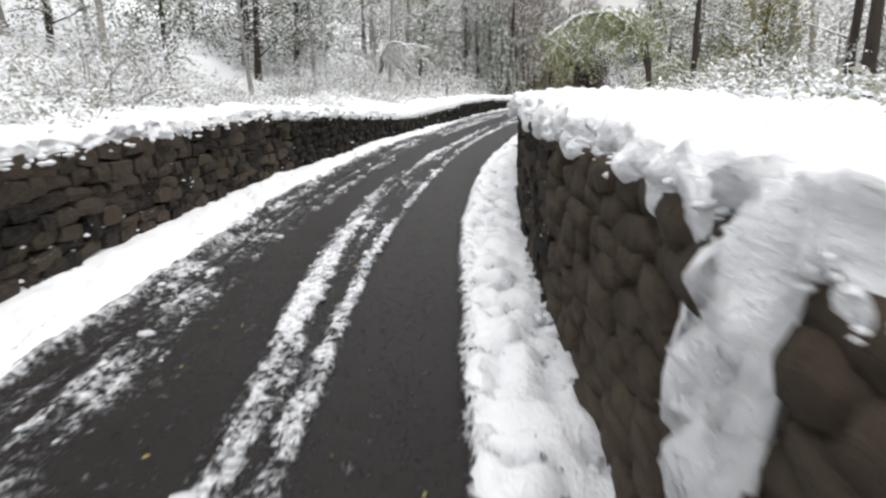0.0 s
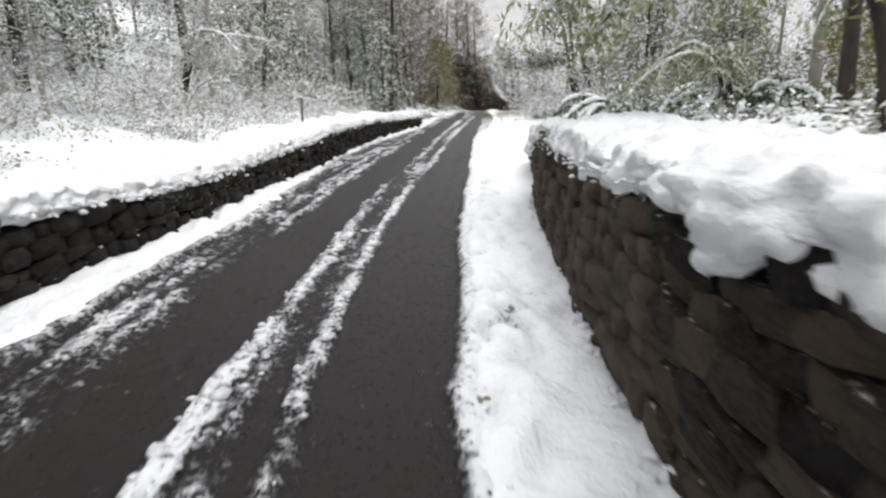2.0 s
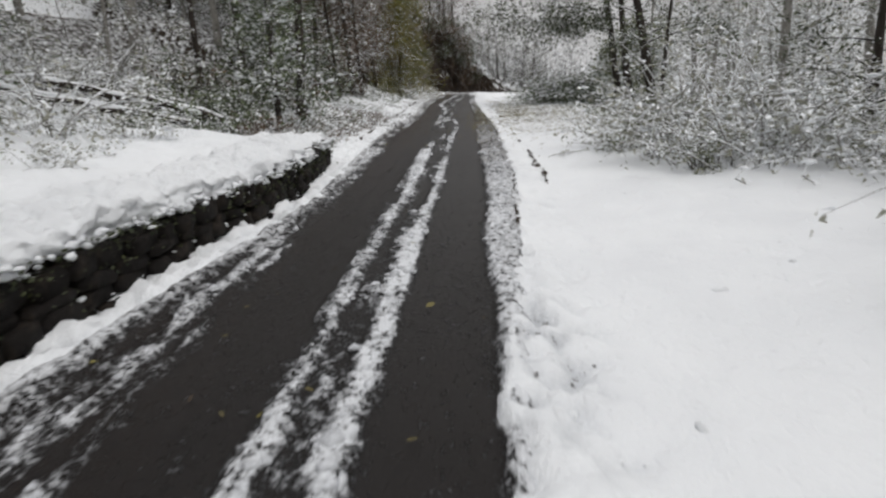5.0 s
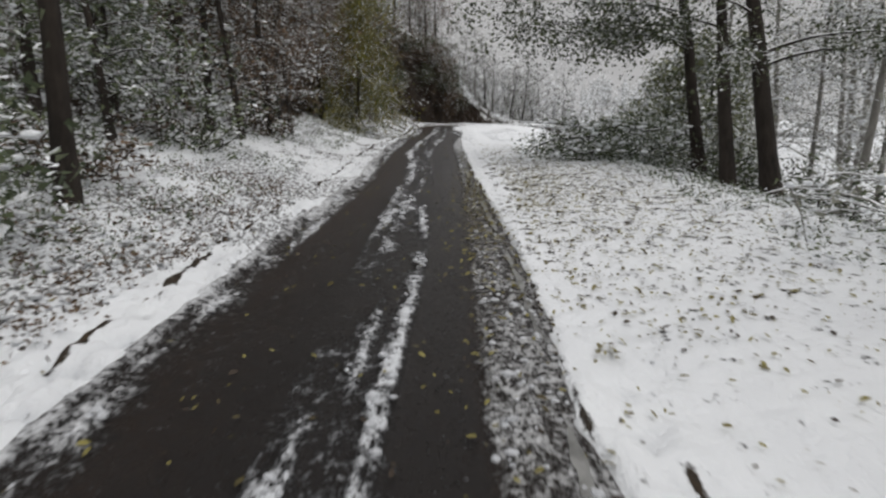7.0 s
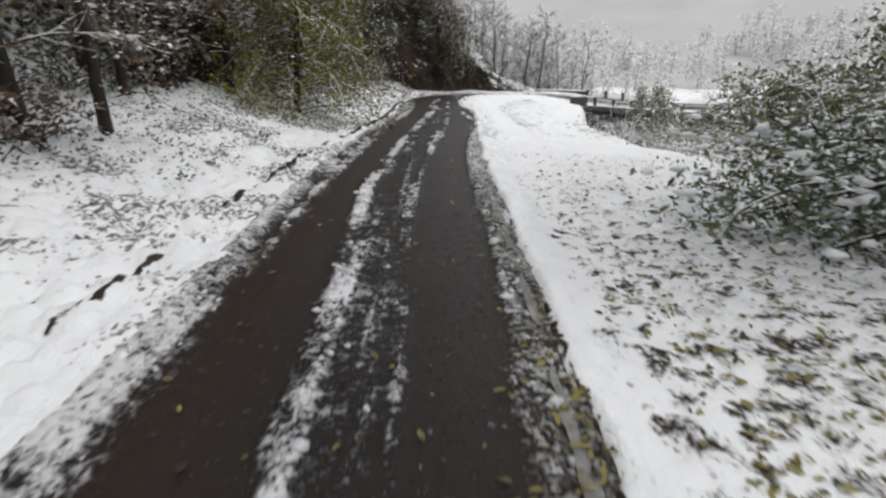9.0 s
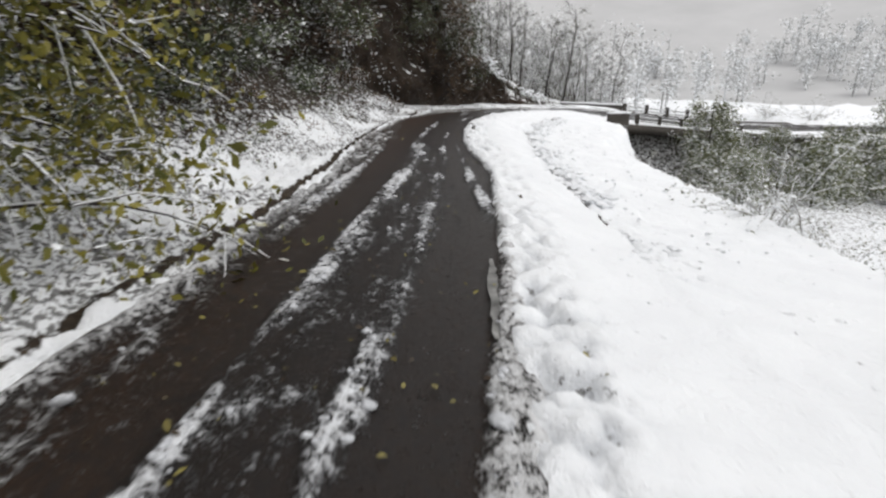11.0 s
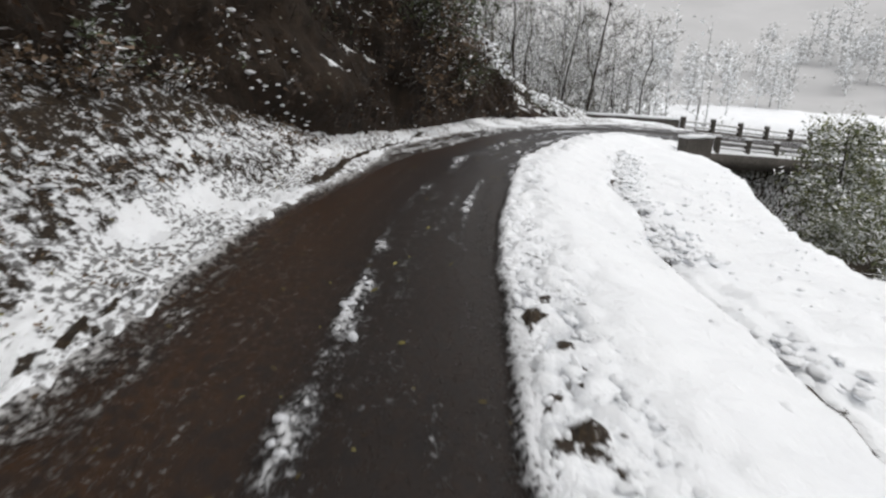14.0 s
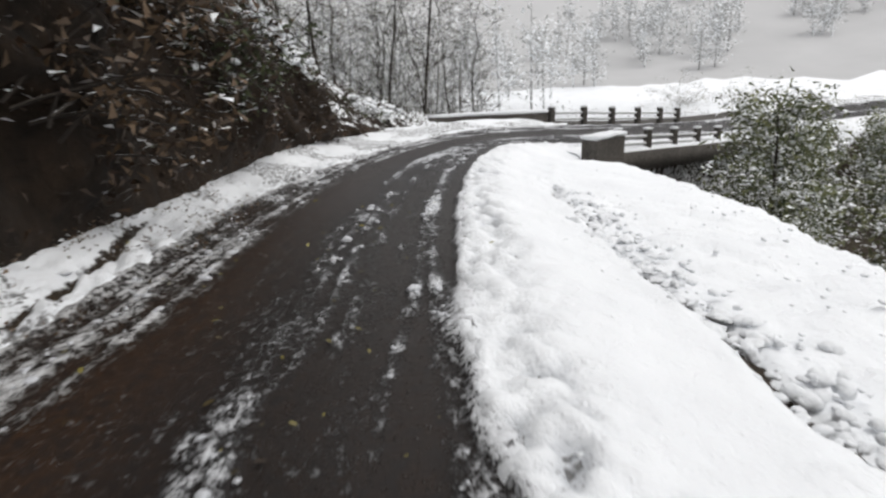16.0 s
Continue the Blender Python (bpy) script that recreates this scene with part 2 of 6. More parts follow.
M_SNOW = snow_material()
M_SLUSH = surface("wet_slush", (0.34, 0.35, 0.37), (0.74, 0.76, 0.79), 24.0, 0.55, bump_by=0.8, depth=0.02)
M_STONE = surface("wall_stone", (0.008, 0.006, 0.005), (0.074, 0.056, 0.040), 7.0, 0.9, snow=1.05, bump_by=1.0, depth=0.06, per_object=0.5)
M_JOINT = surface("wall_earth", (0.010, 0.008, 0.006), (0.035, 0.027, 0.02), 14.0, 0.95, bump_by=0.8)
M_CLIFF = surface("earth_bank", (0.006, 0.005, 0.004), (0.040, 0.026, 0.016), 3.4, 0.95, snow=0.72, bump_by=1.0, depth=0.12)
M_CONCRETE = surface("old_concrete", (0.028, 0.025, 0.022), (0.115, 0.105, 0.093), 11.0, 0.85, snow=0.95, bump_by=0.35)
M_ROOT = surface("wet_root", (0.010, 0.008, 0.006), (0.045, 0.034, 0.025), 20.0, 0.9, bump_by=0.0)
M_RAIL = surface("rail_metal", (0.26, 0.26, 0.25), (0.46, 0.46, 0.45), 30.0, 0.5, snow=0.45, bump_by=0.1)
# distance haze is put into this pale grey base colour
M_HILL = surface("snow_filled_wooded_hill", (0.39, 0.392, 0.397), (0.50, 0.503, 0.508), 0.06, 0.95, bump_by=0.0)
# woodland bark: dusted with snow, haze put into the paler base tone
M_PALE_BARK = surface("snow_dusted_bark", (0.13, 0.122, 0.11), (0.34, 0.325, 0.30), 9.0, 0.9, snow=0.28, bump_by=0.5, stretch=(1, 1, 0.3))
M_BARK = surface("dark_bark", (0.012, 0.010, 0.009), (0.055, 0.044, 0.035), 11.0, 0.9, snow=0.62, bump_by=0.9, depth=0.03, stretch=(1, 1, 0.3))
M_TWIG = surface("frosted_twig", (0.12, 0.112, 0.10), (0.30, 0.285, 0.26), 20.0, 0.9, snow=0.0, bump_by=0.0)
M_DARK_TWIG = surface("bare_dark_twig", (0.02, 0.017, 0.014), (0.06, 0.05, 0.042), 20.0, 0.9, snow=0.9, bump_by=0.0)
# far twigs: snow on top, haze put into the pale base tone
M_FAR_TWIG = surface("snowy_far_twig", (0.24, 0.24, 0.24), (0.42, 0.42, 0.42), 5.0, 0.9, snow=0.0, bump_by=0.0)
M_PAINT = surface("worn_edging", (0.03, 0.03, 0.028), (0.34, 0.34, 0.33), 5.0, 0.6, bump_by=0.3, depth=0.01)
M_POST = surface("weathered_wood", (0.05, 0.04, 0.03), (0.14, 0.115, 0.09), 22.0, 0.85, snow=0.7, stretch=(1, 1, 0.15))
M_OAK = leaf_material("oak_leaf", (0.026, 0.034, 0.017), (0.085, 0.10, 0.045), 0.82)
M_PINE = leaf_material("conifer_needles", (0.03, 0.06, 0.025), (0.11, 0.15, 0.06), 0.72)
M_LAUREL = leaf_material("evergreen_leaf", (0.045, 0.062, 0.032), (0.14, 0.165, 0.085), 0.68)
M_OLIVE = leaf_material("olive_leaf", (0.07, 0.085, 0.04), (0.21, 0.22, 0.11), 0.70)
M_SPRAY = leaf_material("pale_green_spray", (0.10, 0.13, 0.05), (0.30, 0.32, 0.13), 0.74)
M_YELLOW = leaf_material("yellow_green_leaf", (0.07, 0.075, 0.012), (0.24, 0.21, 0.035), 0.9)
M_BRACKEN = leaf_material("dead_bracken", (0.05, 0.034, 0.022), (0.16, 0.105, 0.062), 0.78)
# darker copy of the dead bracken, for the cliff scrub
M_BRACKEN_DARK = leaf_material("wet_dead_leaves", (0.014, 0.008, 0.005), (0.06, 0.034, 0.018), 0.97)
M_FROST = leaf_material("snow_laden_leaf", (0.16, 0.165, 0.13), (0.38, 0.375, 0.31), 0.50)
# haze over the far crowns is put into their colour
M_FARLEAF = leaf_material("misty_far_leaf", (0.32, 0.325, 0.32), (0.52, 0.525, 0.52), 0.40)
M_IVY = leaf_material("wall_ivy_leaf", (0.020, 0.028, 0.012), (0.085, 0.095, 0.042), 1.02)
M_LITTER = leaf_material("fallen_leaf", (0.035, 0.022, 0.012), (0.24, 0.21, 0.06), 2.0, 0.5)

# ---- the road's line: x, y, z of its middle ----
LINE = [
    (9.5, -16, 1.87), (8.0, -4, 1.43), (7.1, 3, 1.18), (6.55, 7, 1.03), (6.1, 12, 0.85), (6.1, 16.5, 0.73), (6.3, 20, 0.63),
    (6.9, 24.5, 0.52), (7.5, 27.8, 0.43), (8.1, 31, 0.33), (9.1, 36, 0.15), (9.9, 39.5, 0.08), (10.35, 42, 0.03),
    (11.2, 46.8, 0.0), (12.0, 50.8, 0.0), (12.95, 55.4, 0.02), (13.55, 59.5, 0.05), (14.2, 64, 0.03), (15.6, 71.5, -0.05),
    (16.4, 75.5, -0.11), (17.0, 79.4, -0.2), (17.9, 84, -0.31), (18.5, 87.3, -0.4), (19.1, 89.6, -0.47), (20.3, 93.2, -0.58),
    (21.5, 95.3, -0.67), (22.9, 97.9, -0.79), (25.6, 102, -1.0), (28.6, 105.4, -1.25), (32, 107.8, -1.55), (36.8, 108.8, -1.95),
    (41.5, 109.6, -2.4), (46.3, 110.5, -2.8), (52, 111.5, -3.1), (60, 112, -3.2), (72, 110, -3.2),
]


def smooth_line(points, per=24):
    p = np.array(points, float)
    p = np.vstack([2 * p[0] - p[1], p, 2 * p[-1] - p[-2]])
    out = []
    for a, b, c, d in zip(p[:-3], p[1:-2], p[2:-1], p[3:]):
        t = np.linspace(0, 1, per, endpoint=False)[:, None]
        out.append(0.5 * (2 * b + (c - a) * t + (2 * a - 5 * b + 4 * c - d) * t**2 + (3 * b - a - 3 * c + d) * t**3))
    q = np.vstack([*out, p[-2:-1]])
    for _ in range(40):
        q[1:-1] = 0.25 * q[:-2] + 0.5 * q[1:-1] + 0.25 * q[2:]
    return q


RAW = smooth_line(LINE)
RAW_S = np.r_[0, np.cumsum(np.hypot(*np.diff(RAW[:, :2], axis=0).T))]
STEP = 0.08
S = np.arange(0, RAW_S[-1], STEP)
MID = np.stack([np.interp(S, RAW_S, RAW[:, k]) for k in range(3)], 1)
# the road climbs to a crest at the end of the left wall
MID[:, 2] -= 0.055 * np.where(MID[:, 1] < 37.0, 41.25 - MID[:, 1], np.clip(45.5 - MID[:, 1], 0, 9) ** 2 / 17.0)
TAN = np.gradient(MID[:, :2], axis=0)
TAN /= np.linalg.norm(TAN, axis=1)[:, None]
RIGHT = np.stack([TAN[:, 1], -TAN[:, 0]], 1)
# station: the line's own y up to 95, and metres along the line from there
I95 = int(np.argmax(MID[:, 1] > 95))
Q = np.where(np.arange(len(S)) <= I95, MID[:, 1], 95 + S - S[I95])


def along(q):
    """The place, direction and right-hand side of the road's middle at a station."""
    return [np.interp(q, Q, v) for v in (MID[:, 0], MID[:, 1], MID[:, 2], TAN[:, 0], TAN[:, 1])]


def spot(q, d, z=0.0):
    x, y, zr, tx, ty = along(q)
    return np.array([x + ty * d, y - tx * d, zr + z])


# left wall: station, distance from the middle, height
LW = np.array([(-14, 2.4, 1.2), (4, 2.35, 1.2), (8.6, 2.3, 1.16), (14.5, 2.3, 1.16), (17.7, 2.04, 0.97), (20, 1.98, 0.78), (22.3, 1.85, 0.6), (24, 1.77, 0.58),
               (27.7, 1.62, 0.64), (29.4, 1.66, 0.72), (33.8, 1.72, 0.68), (36, 1.58, 0.62), (38.5, 1.33, 0.52), (40, 1.3, 0.5), (41.2, 1.4, 0.5), (42.4, 1.5, 0.5)])
# right wall
RW = np.array([(-14, 1.75, 1.4), (3, 1.95, 1.42), (6.4, 2.08, 1.42), (11, 2.22, 1.42), (15, 2.38, 1.34), (19.8, 2.6, 1.1), (22, 2.68, 1.08), (23.1, 2.72, 0.95), (24.3, 2.9, 0.68), (25.2, 2.92, 0.54), (26.2, 2.92, 0.46), (26.8, 2.95, 0.36), (27.3, 3.0, 0.22)])
RW_END = 27.3


def lw(q):
    return np.interp(q, LW[:, 0], LW[:, 1]), np.interp(q, LW[:, 0], LW[:, 2])


def rw(q):
    return np.interp(q, RW[:, 0], RW[:, 1]), np.interp(q, RW[:, 0], RW[:, 2])


CLIFF = np.array([(56, 0.6), (62, 1.5), (70, 3.0), (78, 4.5), (86, 6.2), (94, 7.6), (100, 7.2), (103, 6.0), (106, 4.3), (109, 2.7), (111, 1.5), (113, 0.6), (116, 0.1)])


def cliff_foot(q):
    return np.interp(q, [60, 72, 80, 86, 90, 93.5, 97, 100, 105, 109, 113], [6.0, 5.2, 4.9, 4.8, 4.2, 3.2, 3.0, 3.0, 3.6, 4.2, 5.0])


def ditch_line(q):
    """Distance from the road's middle of the rut at the foot of the left bank."""
    return np.interp(q, [44, 46, 50, 60, 72, 76, 84, 90, 93, 97, 101], [1.5, 1.58, 1.86, 1.85, 1.35, 1.6, 1.82, 1.66, 1.85, 2.4, 3.4]) + 0.12 * (fbm(q * 0.8, 0 * q, 3, 96) - 0.5)


def left_height(q, a):
    """Height over the road of the ground a metres to the left of the road's middle."""
    d0, h = lw(q)
    walled = (q < 42.4).astype(float)
    behind = h + 0.10 * np.clip(a - d0, 0, 7) + 0.42 * np.clip(a - d0 - 7, 0, 40)
    one = np.where(a < d0 + 0.12, 0.04 + 0.08 * sstep(1.0, 1.6, a), behind)
    ditch = -0.12 * np.exp(-((a - ditch_line(q)) / 0.09) ** 2) * sstep(44, 46, q) * (1 - sstep(96, 101, q))
    slope = 0.04 + np.interp(q, [44, 52, 62, 72, 80, 90, 94, 104, 112], [0.10, 0.16, 0.22, 0.40, 0.68, 0.72, 0.3, 0.2, 0.05])
    bank = 0.09 * sstep(1.4, 1.9, a) + ditch + slope * np.clip(a - 2.3, 0, 3.2) + 0.42 * np.clip(a - 6.0, 0, 40) * (1 - sstep(102, 110, q))
    rock = np.interp(q, CLIFF[:, 0], CLIFF[:, 1], left=0)
    foot = cliff_foot(q)
    bank = bank + rock * sstep(foot + 1.0, foot + 2.6, a)
    h2 = np.where(walled > 0, one, bank)
    # upstream side of the bridge
    rim = np.interp(q, [112, 113.7, 116.6, 119], [8.5, 6.4, 3.0, 0.5])
    gully = sstep(rim, rim + 1.2, a) * sstep(111.5, 113, q) * (1 - sstep(133, 138, q))
    return h2 * (1 - gully) + gully * -3.4


def right_height(q, a):
    """Height over the road of the ground a metres to the right of the road's middle."""
    d0, h = rw(q)
    behind = h + 0.02 * np.clip(a - d0, 0, 3) - 0.06 * np.clip(a - d0 - 3, 0, 30)
    one = np.where(a < d0 + 0.12, 0.09 * sstep(1.38, 1.6, a), behind)
    flat = 0.07 * sstep(1.38, 1.75, a) + 0.10 * sstep(2.5, 4.5, a) * (1 - sstep(34, 44, q)) - np.interp(q, [25, 36, 50, 62], [0.07, 0.12, 0.22, 0.28]) * np.clip(a - np.interp(q, [25, 40, 60], [9, 6.5, 5.5]), 0, 30)
    ramp_end = 0.34 * (1 - sstep(27.2, 31.5, q)) * sstep(2.9, 3.5, a)
    two = flat + np.where(q > RW_END, ramp_end, 0)
    tier = 0.07 * sstep(1.38, 1.75, a) - 0.28 * sstep(1.9, 3.1, a) - 0.10 * sstep(3.05, 3.25, a) - 0.14 * np.clip(a - 3.2, 0, 3.6) - 1.25 * np.clip(a - 6.9, 0, 3.2)
    late = sstep(62, 74, q)
    h2 = np.where(q < RW_END, one, two * (1 - late) + tier * late)
    rim = np.interp(q, [100, 106, 110.5, 112, 115], [7.2, 6.2, 4.5, 3.2, 0.5])
    gully = sstep(rim, rim + 1.1, a) * sstep(100, 108, q) * (1 - sstep(133, 138, q))
    return h2 * (1 - gully) + gully * -3.8


def crack_line(q):
    """Distance from the road's middle of the break along the snow of the right verge."""
    return np.interp(q, [72, 76, 83, 88, 91.5, 94.5, 97.5, 101, 104], [3.05, 2.82, 3.1, 3.32, 3.75, 3.36, 3.26, 3.0, 2.9]) + 0.3 * (fbm(q * 1.3, 0 * q, 3, 6) - 0.5)


def lumps(x, y):
    return 0.10 * (fbm(x * 0.55, y * 0.55, 3, 3) - 0.5) + 0.07 * (fbm(x * 2.2, y * 2.2, 3, 11) - 0.5) + 0.05 * (fbm(x * 6.0, y * 6.0, 2, 23) - 0.5)


def bare_left(q, a):
    wall = (q < 42.4) * 0.03
    v = np.interp(q, [43, 46, 56, 66, 76, 82, 92, 97, 108], [0.24, 0.30, 0.30, 0.28, 0.36, 0.42, 0.38, 0.16, 0.05])
    v = np.where(q > 70, v * (0.72 + 0.85 * sstep(2.7, 3.6, a)), v)
    v = np.maximum(v, (0.4 + 0.65 * fbm(q * 1.6, a * 2.0, 3, 87)) * np.exp(-(((a - 2.75 - 0.2 * np.sin(q * 1.1)) / 0.30) ** 2)) * sstep(80, 84, q) * (1 - sstep(92, 95, q)))
    trench = 1.0 * np.exp(-((a - ditch_line(q)) / np.interp(q, [46, 64, 70, 86, 90, 95], [0.05, 0.05, 0.085, 0.07, 0.13, 0.11])) ** 2) * sstep(44, 46, q) * (1 - sstep(96, 101, q)) * np.maximum(0.35 + 0.65 * sstep(0.4, 0.6, fbm(q * 1.4, 0 * q, 3, 97)), sstep(64, 70, q)) * (1 - sstep(84, 86, q) * (1 - sstep(88.5, 90, q)))
    v = np.minimum(v * np.where(q > 66, sstep(1.25, 1.8, a), sstep(1.7, 2.6, a)), 0.5 + 0.16 * sstep(2.8, 3.6, a) * (q > 72) + 0.4 * (a > 6))
    return np.where(q < 42.4, wall, np.maximum(v, trench)) + 0.25 * sstep(5.0, 8, a) * (q > 42.4)


def bare_right(q, a):
    v = np.interp(q, [25, 40, 44, 50, 56, 61, 66, 74, 110], [0.02, 0.03, 0.18, 0.35, 0.39, 0.31, 0.16, 0.05, 0.03])
    edge = 0.22 * np.exp(-((a - 1.85) / 0.18) ** 2) * sstep(42, 46, q) * (1 - sstep(70, 76, q))
    crack = 0.95 * np.exp(-((a - crack_line(q)) / (0.05 + 0.11 * fbm(q * 2.3, 0 * q, 3, 16))) ** 2) * sstep(70, 73, q) * (1 - sstep(101, 103, q)) * sstep(0.30, 0.44, fbm(q * 1.9, a * 1.0, 3, 5))
    print_line = (0.45 + 0.5 * fbm(q * 3.0, a * 3.0, 2, 15)) * np.exp(-((a - 2.19 - 0.12 * (fbm(q * 1.3, a * 0, 2, 8) - 0.5)) / (0.03 + 0.05 * fbm(q * 2.0, a * 0, 2, 18))) ** 2) * sstep(39.6, 40.2, q) * (1 - sstep(45.4, 46.4, q)) * sstep(0.40, 0.52, fbm(q * 1.1, a * 0, 2, 9))
    rut = (0.35 + 0.6 * fbm(q * 1.6, a * 2, 3, 10)) * np.exp(-((a - kerb_line(q) - 0.02) / (0.03 + 0.05 * sstep(44, 39, q))) ** 2) * sstep(36.5, 38, q) * (1 - sstep(64, 69, q))
    print_line = np.maximum(print_line, rut)
    return np.maximum(np.maximum(np.maximum(v * np.where((q > 48) & (q < 62), sstep(1.2, 1.75, a), sstep(1.6, 2.4, a)), edge), crack), print_line) + 0.5 * sstep(7.0, 8.2, a) * (q > 70) + 0.5 * sstep(6.0, 7.5, a) * sstep(100, 106, q) + 0.55 * sstep(0.2, 0.7, a - np.interp(q, [100, 106, 110.5, 112, 115], [9.2, 8.2, 4.7, 3.3, 2.6])) * (q > 106)


# distance from the road's middle to the snow on either side: station, distance
EDGE_L = np.array([(0, 1.25), (10, 1.22), (12.3, 1.35), (16.4, 1.2), (19, 1.25), (22, 1.08), (26, 1.1), (28.5, 1.42), (32.5, 1.38), (36, 1.08), (39, 0.78), (42, 0.92), (46, 1.05), (50.3, 1.18),
                   (54.5, 1.12), (60, 1.2), (73, 1.05), (76.5, 1.33), (79.7, 1.5), (87, 1.5), (91, 1.15), (92.5, 1.25), (94.6, 1.7), (99.4, 1.8), (104, 1.5), (114, 1.4)])
EDGE_R = np.array([(0, 1.38), (8.8, 1.39), (11.6, 1.42), (17, 1.52), (20, 1.67), (26.5, 1.67), (28, 1.6), (34, 1.42), (36.5, 1.5), (39, 1.6), (42, 1.66), (46, 1.74), (48, 1.72), (51, 1.54), (55.5, 1.22),
                   (59.5, 1.27), (66, 1.32), (73, 1.36), (75, 1.32), (77, 1.1), (80, 0.96), (83, 0.9), (85, 0.98), (88, 1.18), (90.5, 1.32), (92.7, 1.4), (95, 1.2), (98, 1.28), (104, 1.35), (114, 1.4)])


def edge_at(line, q):
    return np.interp(q, line[:, 0], line[:, 1])


def kerb_line(q):
    """Distance from the road's middle of the gap beside the right-hand edging."""
    return np.interp(q, [36, 39, 42, 46, 48, 51, 55.5, 59.5, 66, 72], [1.6, 1.64, 1.70, 1.78, 1.76, 1.58, 1.26, 1.31, 1.36, 1.4])


def fine_rows(step=1):
    """Close rows along the stretch that is passed, wide ones before and after it."""
    k = np.arange(len(S))
    return k[((Q > 1.5) & (Q < 108) & (k % step == 0)) | (k % 5 == 0)]


def side_sheet(name, sign, offsets, height, bare, label):
    rows = fine_rows()
    o = np.asarray(offsets)
    q, a = np.meshgrid(Q[rows], o, indexing="ij")
    x = MID[rows, 0][:, None] + sign * RIGHT[rows, 0][:, None] * a
    y = MID[rows, 1][:, None] + sign * RIGHT[rows, 1][:, None] * a
    edge = edge_at(EDGE_R if sign > 0 else EDGE_L, q) + 0.16 * (fbm(x * 1.4, y * 1.4, 3, 83) - 0.5) + 0.06 * (fbm(x * 6, y * 6, 2, 85) - 0.5)
    lift = sstep(edge, edge + 0.10, a)
    over = height(q, a)
    over = over + np.clip(0.11 - over, 0, 0.2) * (1 - sstep(1.7, 2.4, a))
    z = MID[rows, 2][:, None] + lift * over - 0.10 * (1 - lift)
    rough = lumps(x, y) * (0.35 + 0.65 * sstep(1.3, 2.2, a))
    churn = np.exp(-(((a - edge - 0.32) / 0.42) ** 2)) * (0.55 + 0.45 * sstep(0.35, 0.6, fbm(x * 0.5, y * 0.5, 2, 13)))
    churn = churn * np.where((sign > 0) & (q > 37) & (q < 66), 0.4, 1.0)
    if sign > 0:
        trodden = sstep(76, 79, q) * (1 - sstep(85, 89, q)) * (1 - sstep(0.40, 0.78, a - edge + 0.3 * (fbm(x * 1.1, y * 1.1, 2, 21) - 0.5)))
        churn = np.maximum(churn, trodden)
    rough = rough + churn * (0.22 * (fbm(x * 5.0, y * 5.0, 3, 17) - 0.5) + 0.13 * (pillow(x * 5.2, y * 5.2, 19) - 0.7))
    rough = rough + 0.10 * np.clip(bare(q, a) - 0.15, 0, 0.4) * (fbm(x * 4.0, y * 4.0, 3, 29) - 0.3)
    if sign > 0:
        sunk = sstep(-0.5, -1.1, over) * (q > 106)
        broken = sstep(70, 73, q) * (1 - sstep(101, 103, q))
        past = a - crack_line(q)
        rough = rough - broken * (0.13 * np.exp(-((past - 0.03) / 0.09) ** 2) + 0.07 * sstep(-0.02, 0.08, past))
        rough = rough + broken * sstep(-0.1, 0.4, past) * (0.16 * (fbm(x * 2.6, y * 2.6, 3, 63) - 0.5) + 0.075 * (pillow(x * 2.9, y * 2.9, 65) - 0.7))
    shelf = np.where(sign > 0, sstep(2.9, 3.6, a) * (q < 31), sstep(3.0, 4.0, a) * (q < 43.5))
    rough = rough + shelf * (0.22 * (fbm(x * 0.9, y * 0.9, 3, 43) - 0.45) + 0.12 * (fbm(x * 3.1, y * 3.1, 2, 47) - 0.45))
    if sign > 0:
        heap = sstep(25.3, 26.8, q) * (1 - sstep(29.2, 31.0, q)) * sstep(2.95, 3.25, a) * (1 - sstep(4.6, 6.0, a))
        rough = rough + heap * (0.10 + 0.16 * (pillow(x * 4.2, y * 4.2, 67) - 0.5) + 0.07 * (pillow(x * 8.0, y * 8.0, 69) - 0.6))
    z = z + rough * lift
    z = z - 0.14 * sign * np.minimum(a, 2.7) * sstep(107, 115, q) * (1 - sstep(3.0, 4.5, a))
    b = np.minimum(bare(q, a), 1.0) + (0.5 * sunk if sign > 0 else 0.0)
    # both peak in the creases: wet snow, plus crease shade put into colour
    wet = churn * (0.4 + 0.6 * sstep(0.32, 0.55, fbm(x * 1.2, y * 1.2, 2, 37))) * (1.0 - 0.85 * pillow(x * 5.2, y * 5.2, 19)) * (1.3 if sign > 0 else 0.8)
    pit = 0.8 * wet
    if sign > 0:
        b = np.maximum(b, 0.62 * trodden * lift * sstep(0.50, 0.62, fbm(x * 6.5, y * 6.5, 2, 31)) * sstep(0.40, 0.56, fbm(x * 1.3, y * 1.3, 2, 33)))
    if sign < 0:
        clods = sstep(42.4, 44, q) * (1 - sstep(94, 98, q)) * sstep(edge + 0.35, edge + 0.8, a) * (1 - sstep(5.5, 7.0, a))
        z = z + clods * lift * (0.11 * (pillow(x * 3.6, y * 3.6, 57) - 0.65) + 0.05 * (pillow(x * 7.5, y * 7.5, 59) - 0.65))
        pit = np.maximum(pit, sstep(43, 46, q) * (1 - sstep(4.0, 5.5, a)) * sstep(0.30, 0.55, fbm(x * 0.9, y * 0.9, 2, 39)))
    verts = np.stack([x, y, z], -1).reshape(-1, 3)
    faces = grid_faces(len(rows), len(o))
    if sign > 0:
        faces = faces[:, ::-1]
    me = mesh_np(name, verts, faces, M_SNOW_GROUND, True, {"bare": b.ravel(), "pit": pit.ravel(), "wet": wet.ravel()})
    return tagged(new(name, me), label, "ground", kind="structure")


